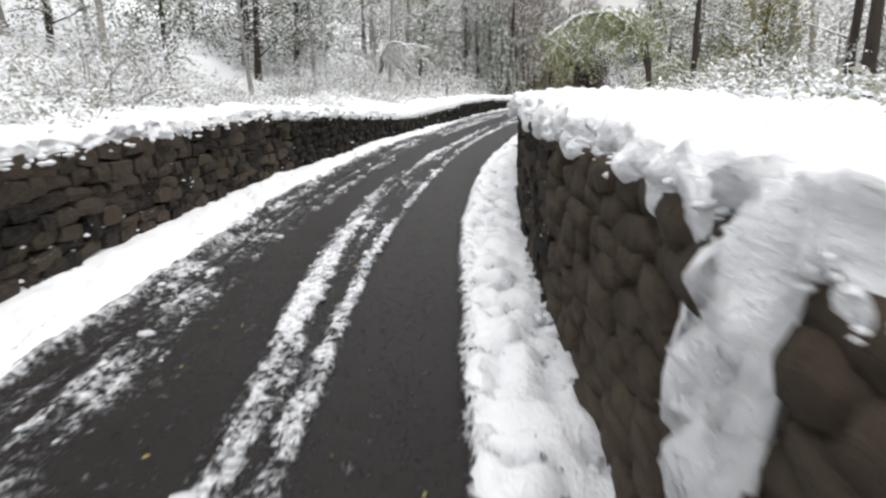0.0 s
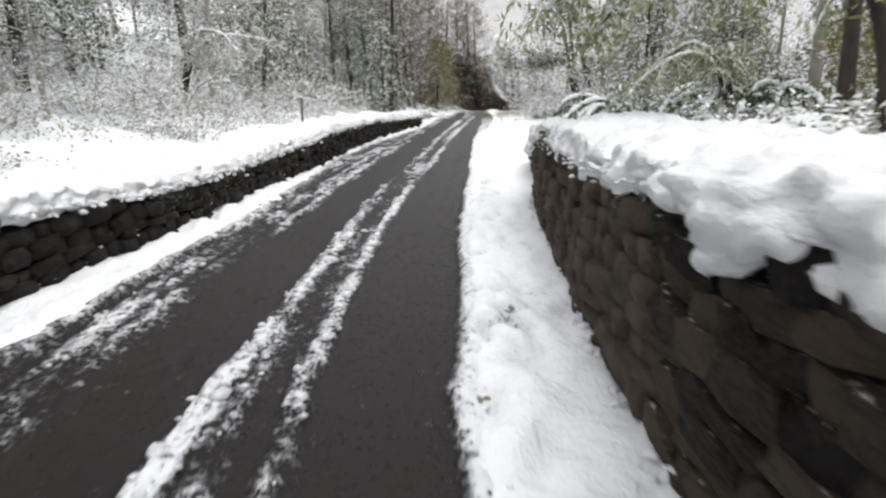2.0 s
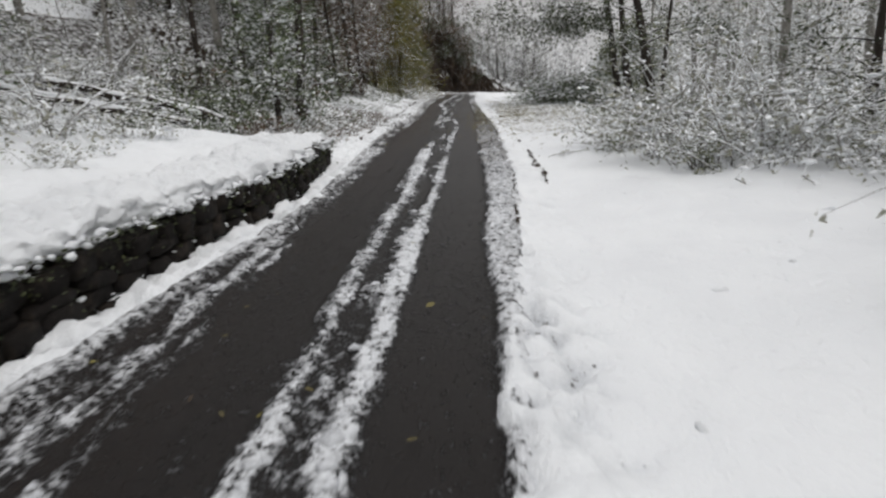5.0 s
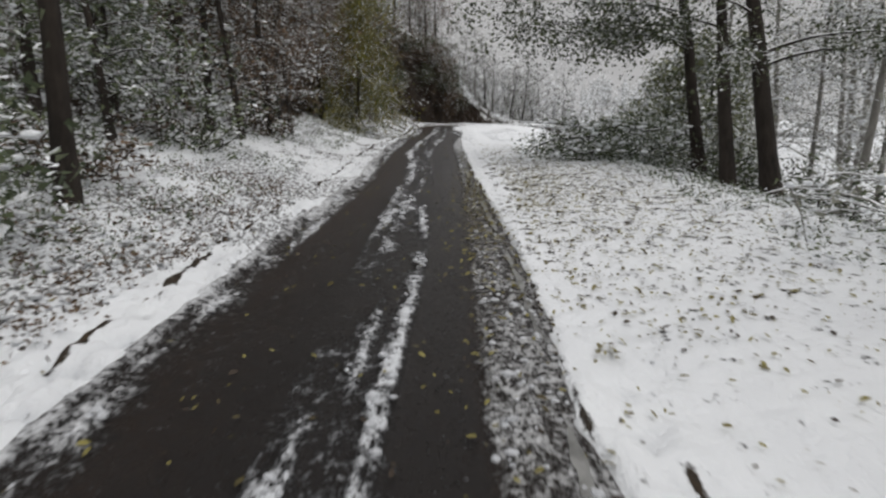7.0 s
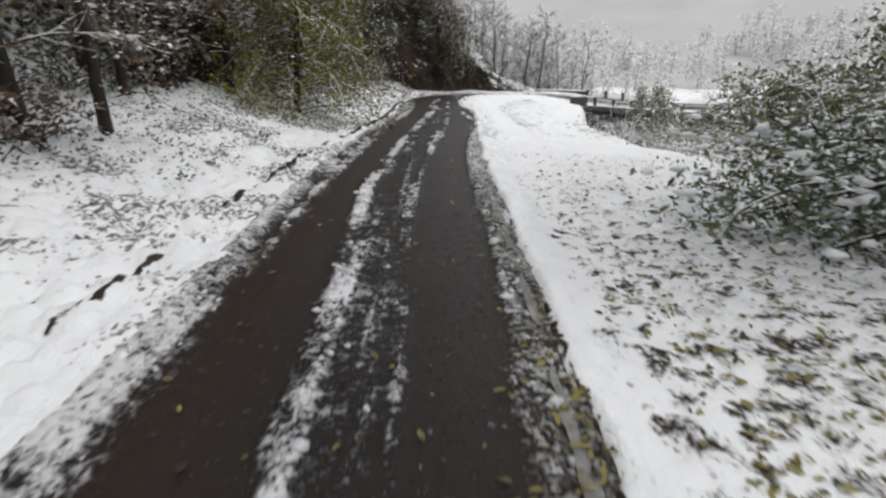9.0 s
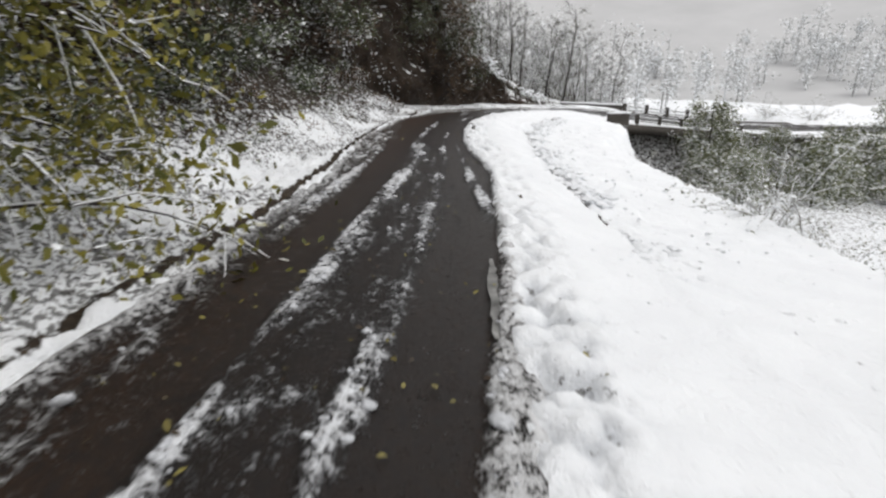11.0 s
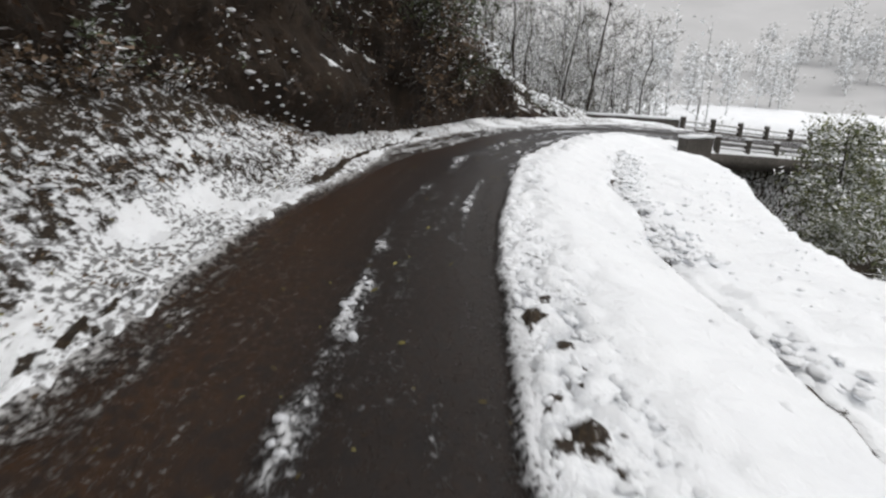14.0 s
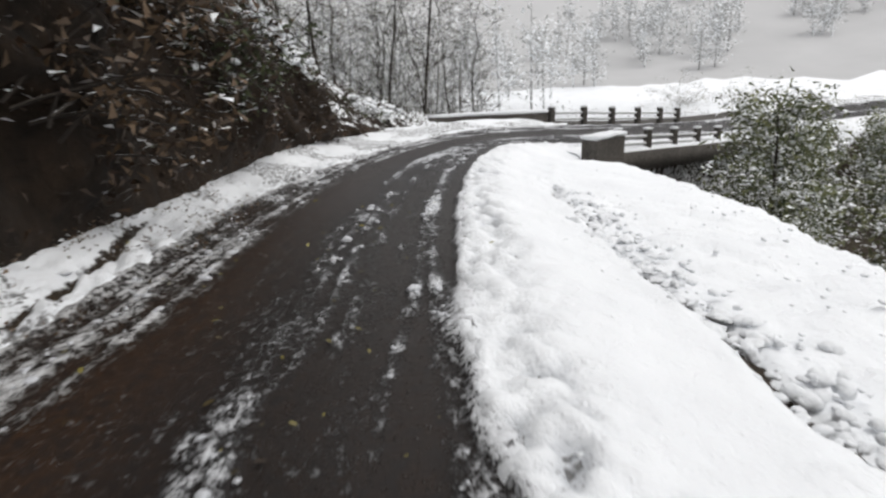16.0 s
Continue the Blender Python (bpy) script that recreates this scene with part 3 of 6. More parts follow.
fine = np.r_[np.arange(0.68, 2.4, 0.055), np.arange(2.4, 4.0, 0.075), np.arange(4.0, 9.01, 0.19)]
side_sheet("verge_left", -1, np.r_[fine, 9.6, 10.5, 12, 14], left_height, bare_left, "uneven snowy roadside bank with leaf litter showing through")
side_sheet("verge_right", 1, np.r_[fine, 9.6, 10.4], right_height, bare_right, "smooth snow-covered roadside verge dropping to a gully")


# ---- the road: wheel tracks, slush ridges and snowy edges ----
ROAD = {}


def build_road():
    rows = fine_rows()
    o = np.arange(-2.0, 2.001, 0.04)
    q, d = np.meshgrid(Q[rows], o, indexing="ij")
    s = S[rows][:, None] + 0 * d
    wob = 0.10 * (fbm(s * 0.09, 0 * s, 2, 51) - 0.5)
    e = d + wob
    k = lambda *v: np.interp(q, [0, 20, 25, 40, 46, 52, 60, 73, 80, 87, 95, 104, 114], v)  # noqa: E731
    edge_l = edge_at(EDGE_L, q)
    strip = sstep(34, 38, q) * (1 - sstep(66, 71, q))
    edge_r = edge_at(EDGE_R, q) * (1 - strip) + strip * np.interp(q, [34, 36.5, 39, 44, 49, 54, 56, 58, 65, 70], [1.42, 1.3, 1.27, 1.24, 1.18, 1.0, 0.92, 1.0, 1.06, 1.25])
    inner = k(0.62, 0.50, 0.36, 0.68, 0.80, 0.93, 0.90, 0.85, 0.82, 1.35, 0.95, 0.9, 0.9)
    left_c = k(0.46, 0.44, 0.46, 0.48, 0.50, 0.62, 0.55, 0.48, 0.48, 0.16, 0.40, 0.5, 0.5)
    # ridges of slush: station, distance from the middle, half width, fullness
    one = np.array([(0, 0.25, 0.14, 0.75), (7, 0.25, 0.15, 0.8), (10.5, 0.05, 0.15, 0.8), (14, -0.02, 0.13, 0.72), (20, 0.36, 0.11, 0.68), (30, 0.38, 0.1, 0.66), (39, 0.15, 0.12, 0.8), (45, 0.2, 0.14, 0.66),
                    (48, 0.25, 0.26, 0.46), (51, 0.05, 0.26, 0.44), (53.5, -0.12, 0.2, 0.44), (55, -0.14, 0.16, 0.6), (56.2, -0.17, 0.12, 1.05), (58, -0.2, 0.12, 1.05), (61, -0.35, 0.1, 0.9), (66, -0.25, 0.12, 0.6), (73, -0.13, 0.14, 0.5)])
    more = np.array([(76, -0.05, 0.14, 0.6), (79, -0.15, 0.17, 0.33), (83.5, -0.15, 0.16, 0.30), (86, -0.1, 0.12, 0.42), (89, -0.04, 0.1, 0.40), (92, 0.2, 0.14, 0.3), (95, -0.05, 0.22, 0.33), (101, 0.1, 0.22, 0.45), (114, 0.3, 0.2, 0.55)])
    one = np.vstack([one, more])
    two = np.array([(0, 0.55, 0.1, 0.6), (9.5, 0.5, 0.08, 0.6), (12, 0.64, 0.07, 0.6), (20, 0.75, 0.09, 0.66), (29, 0.78, 0.1, 0.66), (39, 0.59, 0.09, 0.95), (45, 0.64, 0.08, 0.98), (48, 0.69, 0.05, 0.9), (49.2, 0.67, 0.05, 0.5),
                    (52, 0.4, 0.06, 0.25), (56, 0.34, 0.05, 0.6), (59, 0.25, 0.06, 0.6), (66, 0.45, 0.1, 0.45), (73, 0.68, 0.16, 0.5), (76.5, 0.5, 0.1, 0.4), (79, 0.48, 0.05, 0.1), (83, 0.45, 0.05, 0.1), (87, 0.72, 0.05, 0.35)])
    more = np.array([(91.5, 0.86, 0.06, 0.55), (94, 0.83, 0.06, 0.5), (97, 1.0, 0.12, 0.45), (104, 1.0, 0.15, 0.45), (114, 0.7, 0.1, 0.45)])
    two = np.vstack([two, more])
    three = np.array([(69, 1.3, 0.08, 0.0), (72.2, 1.28, 0.1, 0.6), (73.8, 1.06, 0.1, 0.6), (76, 0.93, 0.06, 0.5), (79, 0.8, 0.05, 0.0), (90, 1.3, 0.1, 0.0), (93.6, 1.28, 0.14, 0.5), (96, 1.08, 0.14, 0.5), (100, 1.0, 0.1, 0.0)])
    (one_c, one_w, one_v), (two_c, two_w, two_v), (three_c, three_w, three_v) = [[np.interp(q, r[:, 0], r[:, n]) for n in (1, 2, 3)] for r in (one, two, three)]
    between = k(0.36, 0.26, 0.26, 0.27, 0.22, 0.22, 0.28, 0.18, 0.10, 0.14, 0.18, 0.3, 0.3)
    outside = k(1.0, 1.0, 1.0, 0.85, 0.62, 0.52, 0.66, 0.92, 1.0, 1.0, 1.0, 1.0, 1.0)
    streak = fbm(s * 0.30, e * 12.0, 3, 61)
    clumps = fbm(s * 1.5, e * 4.2, 4, 71, 0.62)
    grains = fbm(s * 5.5, e * 9.0, 3, 73)
    patches = fbm(s * 0.45, 0 * e + 4.0, 3, 75)
    band = lambda c, w: np.exp(-(((e - c) / w) ** 4))  # noqa: E731
    cov = 0.10 + 0 * e
    cov = np.maximum(cov, left_c * sstep(inner - 0.12, inner + 0.12, -e))
    cov = np.maximum(cov, between * band((one_c + two_c) / 2, np.abs(two_c - one_c) / 2 + 0.1))
    cov = np.maximum(cov, (one_v + 0.8 * (patches - 0.5)) * band(one_c, one_w))
    cov = np.maximum(cov, (two_v + 0.9 * (fbm(s * 0.4, 0 * e, 3, 77) - 0.5)) * band(two_c, two_w))
    cov = np.maximum(cov, (three_v + 0.9 * (fbm(s * 0.5, 0 * e, 3, 79) - 0.5)) * band(three_c, three_w) * (three_v > 0))
    cov = cov + 0.26 * (fbm(s * 0.22, e * 1.4, 2, 78) - 0.5) * sstep(0.06, 0.2, cov)
    field = 0.36 * clumps + 0.26 * grains + 0.38 * streak
    v = np.clip(0.5 + (field - (0.66 - 0.36 * cov)) * 2.3, 0, 1) * sstep(0.02, 0.20, cov)
    rag = 0.10 * (fbm(s * 1.6, e * 3, 3, 81) - 0.5)
    out_l = sstep(edge_l - 0.08, edge_l + 0.10, -e + rag)
    out_r = sstep(edge_r - 0.05, edge_r + 0.08, e + rag)
    v = np.maximum(v, out_l * (0.72 + 0.5 * (clumps - 0.3)))
    v = np.maximum(v, out_r * outside + 0.35 * out_r * (clumps - 0.5))
    v = np.clip(v, 0, 1)
    dirt = k(0.12, 0.10, 0.08, 0.2, 0.3, 0.5, 0.5, 0.6, 0.8, 1.0, 0.8, 0.4, 0.2) * (0.3 + 0.7 * sstep(0.0, 1.0, -e)) + 0.5 * out_r * (q > 42) * (q < 72)
    lie = sstep(0.38, 0.75, v)
    z = lie * (0.012 + 0.06 * np.clip(fbm(s * 3.2, e * 6.5, 3, 91) - 0.2, 0, 1)) + out_l * (0.03 + 0.06 * grains) + out_r * (0.01 + 0.05 * grains) * sstep(0.6, 0.9, v)
    z = z - 0.012 * (band(-0.35, 0.3) + band(1.05, 0.3)) + 0.03 * (1 - (d / 2) ** 2) - 0.03
    rim = np.where(d < 0, edge_at(EDGE_L, q), edge_at(EDGE_R, q))
    z = z - 0.18 * sstep(rim + 0.12, rim + 0.34, np.abs(d))
    x = MID[rows, 0][:, None] + RIGHT[rows, 0][:, None] * d
    y = MID[rows, 1][:, None] + RIGHT[rows, 1][:, None] * d
    zz = MID[rows, 2][:, None] + z + 0.055 - 0.14 * d * sstep(107, 115, q)
    keep = (np.abs(d) < rim).astype(float)
    ROAD.update(v=v * keep, p=np.stack([x, y, zz], -1), q=q[:, 0])
    me = mesh_np("road", np.stack([x, y, zz], -1).reshape(-1, 3), grid_faces(len(rows), len(o))[:, ::-1], M_ROAD, True, {"slush": v.ravel(), "dirt": np.clip(dirt, 0, 1).ravel(), "run": s.ravel(), "offset": d.ravel()})
    return tagged(new("road", me), "narrow wet asphalt road with slush ridges between wheel tracks", "road", kind="structure")


build_road()
ROAD_V, ROAD_P, ROAD_Q = ROAD["v"], ROAD["p"], ROAD["q"]


# ---- the land round the road, out to the horizon ----
def nearest_line(x, y):
    """Station and signed distance (right: plus) from the road's middle."""
    p = np.stack([x.ravel(), y.ravel()], 1)
    sub = np.arange(0, len(S), 8)
    best = np.empty(len(p), int)
    for a in range(0, len(p), 20000):
        c = p[a : a + 20000]
        best[a : a + 20000] = sub[np.argmin((c[:, :1] - MID[sub, 0]) ** 2 + (c[:, 1:] - MID[sub, 1]) ** 2, axis=1)]
    off = p - MID[best, :2]
    d = (off * RIGHT[best]).sum(1)
    far = np.hypot(*off.T)
    return Q[best].reshape(x.shape), (np.sign(d) * far).reshape(x.shape), MID[best, 2].reshape(x.shape)


def land_height(x, y):
    q, d, zr = nearest_line(x, y)
    a = np.abs(d)
    left = left_height(q, np.clip(a, 0, 60))
    right = right_height(q, np.clip(a, 0, 60))
    z = zr + np.where(d < 0, left, right)
    # the valley on the right, its far field, and the hills behind
    deep = sstep(8, 22, d) * (1 - sstep(100, 112, q))
    z = np.where(d > 0, z * (1 - deep) + deep * -4.5, z)
    beyond = sstep(52, 62, x) * sstep(60, 110, y)
    z = z * (1 - beyond) + beyond * (-3.0 + 0.004 * (y - 120))
    hill = np.clip(np.hypot(x - 15, y - 60) - 95, 0, 400)
    z = z + 0.34 * hill * (1 - np.exp(-hill / 40))
    near = 1.7 * (1 - sstep(4.5, 7.5, a)) + (a < 13.0) * (d < 0) * 0.45 + (a < 9.6) * (d >= 0) * 0.45
    return z - near + (a > 9) * 1.2 * (fbm(x * 0.12, y * 0.12, 4, 101) - 0.5)


def build_land():
    def axis(lo, hi, step, reach):
        core = np.arange(lo, hi + step, step)
        grow = np.cumsum(step * 1.25 ** np.arange(1, 40))
        grow = grow[grow < reach]
        return np.r_[lo - grow[::-1], core, hi + grow]

    gx, gy = axis(-16, 70, 0.8, 900), axis(-22, 150, 0.8, 900)
    x, y = np.meshgrid(gx, gy, indexing="ij")
    z = land_height(x, y)
    bare = np.where(y < 46, 0.14, 0.30) + 0.2 * (fbm(x * 0.2, y * 0.2, 3, 111) - 0.5)
    bare = np.where(x > 56, 0.02, bare)
    hollow = sstep(-3.0, -3.9, z + 0.8 * (fbm(x * 0.3, y * 0.3, 3, 113) - 0.5)) * (1 - sstep(9, 26, np.hypot(x - 42, y - 103)))
    bare = bare * (1 - hollow) + 0.45 * hollow
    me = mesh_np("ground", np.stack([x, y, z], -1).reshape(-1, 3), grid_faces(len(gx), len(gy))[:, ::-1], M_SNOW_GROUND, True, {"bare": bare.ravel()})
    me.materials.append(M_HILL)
    # faces past 100 m take the hill colour with the haze in it
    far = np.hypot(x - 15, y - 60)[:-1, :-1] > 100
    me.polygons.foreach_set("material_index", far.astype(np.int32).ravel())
    return tagged(new("ground", me), "snowy woodland floor rising into hills paled with painted haze", "ground", kind="structure")


build_land()


# ---- dry-stone walls ----
def stone_meshes(count=10):
    out = []
    for k in range(count):
        bm = bmesh.new()
        bmesh.ops.create_cube(bm, size=1.0)
        bmesh.ops.subdivide_edges(bm, edges=bm.edges[:], cuts=1, use_grid_fill=True)
        for v in bm.verts:
            r = v.co.length
            v.co *= 1 - 0.13 * max(0.0, (r - 0.55)) / 0.32
            v.co += Vector(noise.noise_vector(v.co * 1.7 + Vector((k * 5.3, k * 1.1, 0)))) * 0.12 + Vector(noise.noise_vector(v.co * 7.3 + Vector((k * 3.1, 0, k)))) * 0.11
        out.append(from_bm("stone", bm, M_STONE, False))
    return out


STONES = stone_meshes()


def swept(name, stations, profile, mat, smooth=True, closed=True):
    """A mesh swept along the road: profile(q) gives rows of (d, z)."""
    rows = [np.array(profile(q)) for q in stations]
    n = len(rows[0])
    verts = []
    for q, r in zip(stations, rows):
        x, y, z, tx, ty = along(q)
        verts.append(np.stack([x + ty * r[:, 0], y - tx * r[:, 0], z + r[:, 1]], 1))
    i = np.arange(len(stations) * n).reshape(len(stations), n)
    if closed:
        i = np.concatenate([i, i[:, :1]], 1)
    f = np.stack([i[:-1, :-1], i[:-1, 1:], i[1:, 1:], i[1:, :-1]], -1).reshape(-1, 4)
    if closed:
        first, last = i[0, :-1], i[-1, :-1]
        caps = [[a[k], a[k + 1], a[n - 2 - k], a[n - 1 - k]] for a in (first, last) for k in range(n // 2 - 1)]
        f = np.vstack([f, np.array(caps, int).reshape(-1, 4)])
    return mesh_np(name, np.vstack(verts), f, mat, smooth)


def build_wall(name, sign, line, q0, q1, near, label):
    """A wall of rough stones; those at the stations near = (a, b) are pieces of their own."""
    wall = tagged(new(name), label, "wall", kind="structure")
    get = lambda q: (np.interp(q, line[:, 0], line[:, 1]), np.interp(q, line[:, 0], line[:, 2]))  # noqa: E731

    def core(q):
        d0, h = get(q)
        a, b = sign * (d0 + 0.10), sign * (d0 + 0.5)
        return [(a, -0.3), (a, h - 0.05), (b, h - 0.05), (b, -0.3)]

    part("core", swept("core", np.arange(q0, q1 + 0.01, 0.5), core, M_JOINT, False), wall, "dark earth packed between the stones")
    r = random.Random(name)
    verts, faces, base, made = [], [], 0, 0
    level, z = 0, -0.06
    while z < 1.5:
        rowh = r.uniform(0.11, 0.19)
        q = q0 + r.uniform(0, 0.3)
        while q < q1 - 0.1:
            length = r.uniform(0.18, 0.46)
            d0, h = get(q + length / 2)
            if z + rowh * 0.75 < h:
                x, y, zr, tx, ty = along(q + length / 2)
                p = spot(q + length / 2, sign * (d0 + 0.07 + r.uniform(-0.03, 0.03)), z + rowh / 2 + 0.03 * r.uniform(-1, 1))
                turn = math.atan2(ty, tx) + r.uniform(-0.09, 0.09)
                m = Matrix.LocRotScale(p, Euler((r.uniform(-0.12, 0.12), r.uniform(-0.15, 0.15), turn)), (length * 1.02, 0.26, rowh * r.uniform(0.9, 1.12)))
                me = STONES[r.randrange(len(STONES))]
                if near[0] < q < near[1] and made < 300:
                    part("stone", me, wall, m=m)
                    made += 1
                else:
                    co = np.empty(len(me.vertices) * 3, np.float32)
                    me.vertices.foreach_get("co", co)
                    mm = np.array(m)
                    verts.append(co.reshape(-1, 3) @ mm[:3, :3].T + mm[:3, 3])
                    faces += [[base + k for k in poly.vertices] for poly in me.polygons]
                    base += len(me.vertices)
            q += length * r.uniform(0.97, 1.05)
        z += rowh * 0.96
        level += 1
    rest = part("stonework", mesh_np("stonework", np.vstack(verts), np.array(faces), M_STONE, False), wall, "rough dark mossy stones")
    rest["kind"] = "stuff"
    return wall


build_wall("wall_left", -1, LW, 1.0, 42.2, (6.0, 15.0), "low dry-stone wall with moss under a snow cap")
build_wall("wall_right", 1, RW, 1.0, 27.2, (8.0, 17.5), "dark dry-stone retaining wall under hanging snow")

# ---- clumps of snow ----
BLOB_V = np.array([(1, 0, 0), (-1, 0, 0), (0, 1, 0), (0, -1, 0), (0, 0, 1), (0, 0, -1)], float)
BLOB_F = np.array([(0, 2, 4), (2, 1, 4), (1, 3, 4), (3, 0, 4), (2, 0, 5), (1, 2, 5), (3, 1, 5), (0, 3, 5)])


def finer(v, f):
    v, seen, out = list(map(tuple, v)), {}, []

    def mid(a, b):
        k = (min(a, b), max(a, b))
        if k not in seen:
            p = (np.array(v[a]) + np.array(v[b])) / 2
            v.append(tuple(p / np.linalg.norm(p)))
            seen[k] = len(v) - 1
        return seen[k]

    for a, b, c in f:
        ab, bc, ca = mid(a, b), mid(b, c), mid(c, a)
        out += [(a, ab, ca), (ab, b, bc), (ca, bc, c), (ab, bc, ca)]
    return np.array(v), np.array(out)


BLOB_V2, BLOB_F2 = finer(BLOB_V, BLOB_F)
BLOB_V3, BLOB_F3 = finer(BLOB_V2, BLOB_F2)


def soft_blobs(points, sizes, gen, squash=0.7, finest=False):
    """Rounded, gently dented lumps."""
    bv, bf = (BLOB_V3, BLOB_F3) if finest else (BLOB_V2, BLOB_F2)
    points, sizes = np.asarray(points, float), np.asarray(sizes, float)
    n, k = len(points), len(bv)
    w1, w2 = gen.normal(0, 1.7, (n, 3)), gen.normal(0, 2.6, (n, 3))
    dent = 1 + 0.22 * np.sin(bv @ w1.T + gen.uniform(0, 6, n)).T + 0.13 * np.sin(bv @ w2.T + gen.uniform(0, 6, n)).T
    stretch = np.stack([gen.uniform(0.7, 1.5, n), gen.uniform(0.7, 1.5, n), squash * gen.uniform(0.7, 1.2, n)], 1)[:, None]
    v = points[:, None] + bv[None] * dent[:, :, None] * sizes[:, None, None] * stretch
    return v.reshape(-1, 3), (bf[None] + (np.arange(n) * k)[:, None, None]).reshape(-1, 3)


def snow_cap(name, sign, line, q0, q1, out, seed, label, tongues=()):
    """A fluffy sheet of snow over a wall's top, with a ragged hanging lip."""
    qs = np.arange(q0, q1, 0.045)
    us = np.r_[np.linspace(0, 0.12, 4), np.linspace(0.12, 0.3, 17)[1:], np.linspace(0.3, 1, 22)[1:]]
    q, u = np.meshgrid(qs, us, indexing="ij")
    d0, h = np.interp(q, line[:, 0], line[:, 1]), np.interp(q, line[:, 0], line[:, 2])
    lip = fbm(q * 1.2, 0 * q, 3, seed)
    frill = fbm(q * 5.0, u * 3.0, 3, seed + 3)
    over = out * (0.15 + 0.9 * np.clip(lip - 0.3, 0, 1)) + 0.16 * (frill - 0.5)
    drop = np.clip(h, 0, 1) * (0.02 + 0.28 * out * np.clip(fbm(q * 1.6, 0 * q + 3.0, 3, seed + 5) - 0.38, 0, 1) * 2.2) + 0.13 * np.clip(fbm(q * 5.0, 0 * q, 3, seed + 6) - 0.35, 0, 1)
    tall = 0.13 + 0.10 * fbm(q * 0.9, u * 2.0, 3, seed + 9)
    slump = 0 * q
    for at, wide, deep in tongues:
        hang = np.exp(-(((q - at + 0.12 * (fbm(q * 0 + u * 9, u * 4, 2, seed + 21) - 0.5)) / wide) ** 4))
        drop, over = drop + deep * hang * (0.75 + 0.5 * fbm(q * 7.0, 0 * q, 2, seed + 23)), over + 0.07 * hang
        slump = slump + deep * hang
    # u 0 to 0.2: tucked under the lip and down its front; 0.2 to 1: over the top to the ground behind
    a = np.where(u < 0.12, d0 + 0.06 - over * u / 0.12, np.where(u < 0.3, d0 + 0.06 - over * (1 + 0.25 * np.sin((u - 0.12) / 0.18 * 3.14)), d0 + 0.06 - over + (1.6 + over) * (u - 0.3) / 0.7))
    z = np.where(u < 0.12, -0.02 - drop * (u / 0.12), np.where(u < 0.3, -drop + (drop + tall * 0.8) * (u - 0.12) / 0.18, tall * (0.8 + 0.2 * np.sin((u - 0.3) / 0.7 * 3.14)) - 0.25 * sstep(0.75, 1.0, u)))
    z = h + z + 0.12 * (fbm(q * 2.6, a * 2.6, 3, seed + 12) - 0.5) * (u > 0.1) + 0.06 * (fbm(q * 9.0, a * 9.0, 2, seed + 14) - 0.5)
    a = a + 0.06 * (fbm(q * 7.0, u * 12.0, 2, seed + 15) - 0.5) * (u < 0.4)
    front = (1 - sstep(0.26, 0.34, u)) * sstep(0.06, 0.14, u)
    puff = 0.6 * pillow(q * 5.5, z * 5.5, seed + 31) + 0.4 * pillow(q * 11.0, z * 11.0, seed + 33)
    a = a - (0.10 + 0.16 * slump) * (puff - 0.55) * front
    z = z + sstep(0.24, 0.34, u) * (0.13 * (pillow(q * 4.2, a * 4.2, seed + 35) - 0.6) * (1 + 0.7 * (q > 24.5) * (out > 0.2)) + 0.05 * (pillow(q * 9.0, a * 9.0, seed + 37) - 0.6))
    x, y, zr, tx, ty = along(q)
    verts = np.stack([x + ty * sign * a, y - tx * sign * a, zr + z], -1).reshape(-1, 3)
    return tagged(new(name, mesh_np(name, verts, grid_faces(len(qs), len(us)), M_SNOW, True)), label, "snow", kind="stuff")


snow_cap("snow_cap", -1, LW, 1.0, 42.2, 0.10, 201, "soft cap of fresh snow along the wall top")
snow_cap("snow_cap", 1, RW, 1.0, 27.6, 0.26, 231, "thick overhanging cap of snow on the retaining wall", ((5.13, 0.22, 0.95), (12.3, 0.10, 0.08), (16.8, 0.14, 0.07), (22.9, 0.1, 0.08)))


def scatter_blobs(name, rows, label, fine=False, mat=M_SNOW):
    pts, sizes = [], []
    for p, s in rows:
        pts.append(p), sizes.append(s)
    v, f = soft_blobs(pts, sizes, rng, 0.7, fine)
    return tagged(new(name, mesh_np(name, v, f, mat, True)), label, "snow", kind="stuff")


rows = []
for _ in range(1500):
    q = rng.uniform(2, 25.5)
    d0, h = np.interp(q, RW[:, 0], RW[:, 1]), np.interp(q, RW[:, 0], RW[:, 2])
    rows.append((spot(q, d0 - rng.uniform(-0.08, 0.09), h + 0.05 - abs(rng.normal(0, 0.05))), rng.uniform(0.006, 0.022)))
for _ in range(1000):
    q = rng.uniform(2, 42.5)
    d0, h = np.interp(q, LW[:, 0], LW[:, 1]), np.interp(q, LW[:, 0], LW[:, 2])
    rows.append((spot(q, -(d0 - 0.02 - rng.uniform(0, 0.08)), h + 0.06 - abs(rng.normal(0, 0.05))), rng.uniform(0.015, 0.04)))
for _ in range(500):
    q = rng.uniform(2, 42.5)
    d0, h = np.interp(q, LW[:, 0], LW[:, 1]), np.interp(q, LW[:, 0], LW[:, 2])
    rows.append((spot(q, -(d0 - 0.03 + 0.04 * rng.random()), rng.uniform(0.05, h * 0.6) ** 1.3), rng.uniform(0.01, 0.03)))
for _ in range(500):
    q = rng.uniform(2, 25)
    d0 = np.interp(q, RW[:, 0], RW[:, 1])
    rows.append((spot(q, d0 - 0.02 - rng.uniform(0, 0.25) ** 1.5, 0.06 + rng.uniform(0, 0.06)), rng.uniform(0.015, 0.04)))
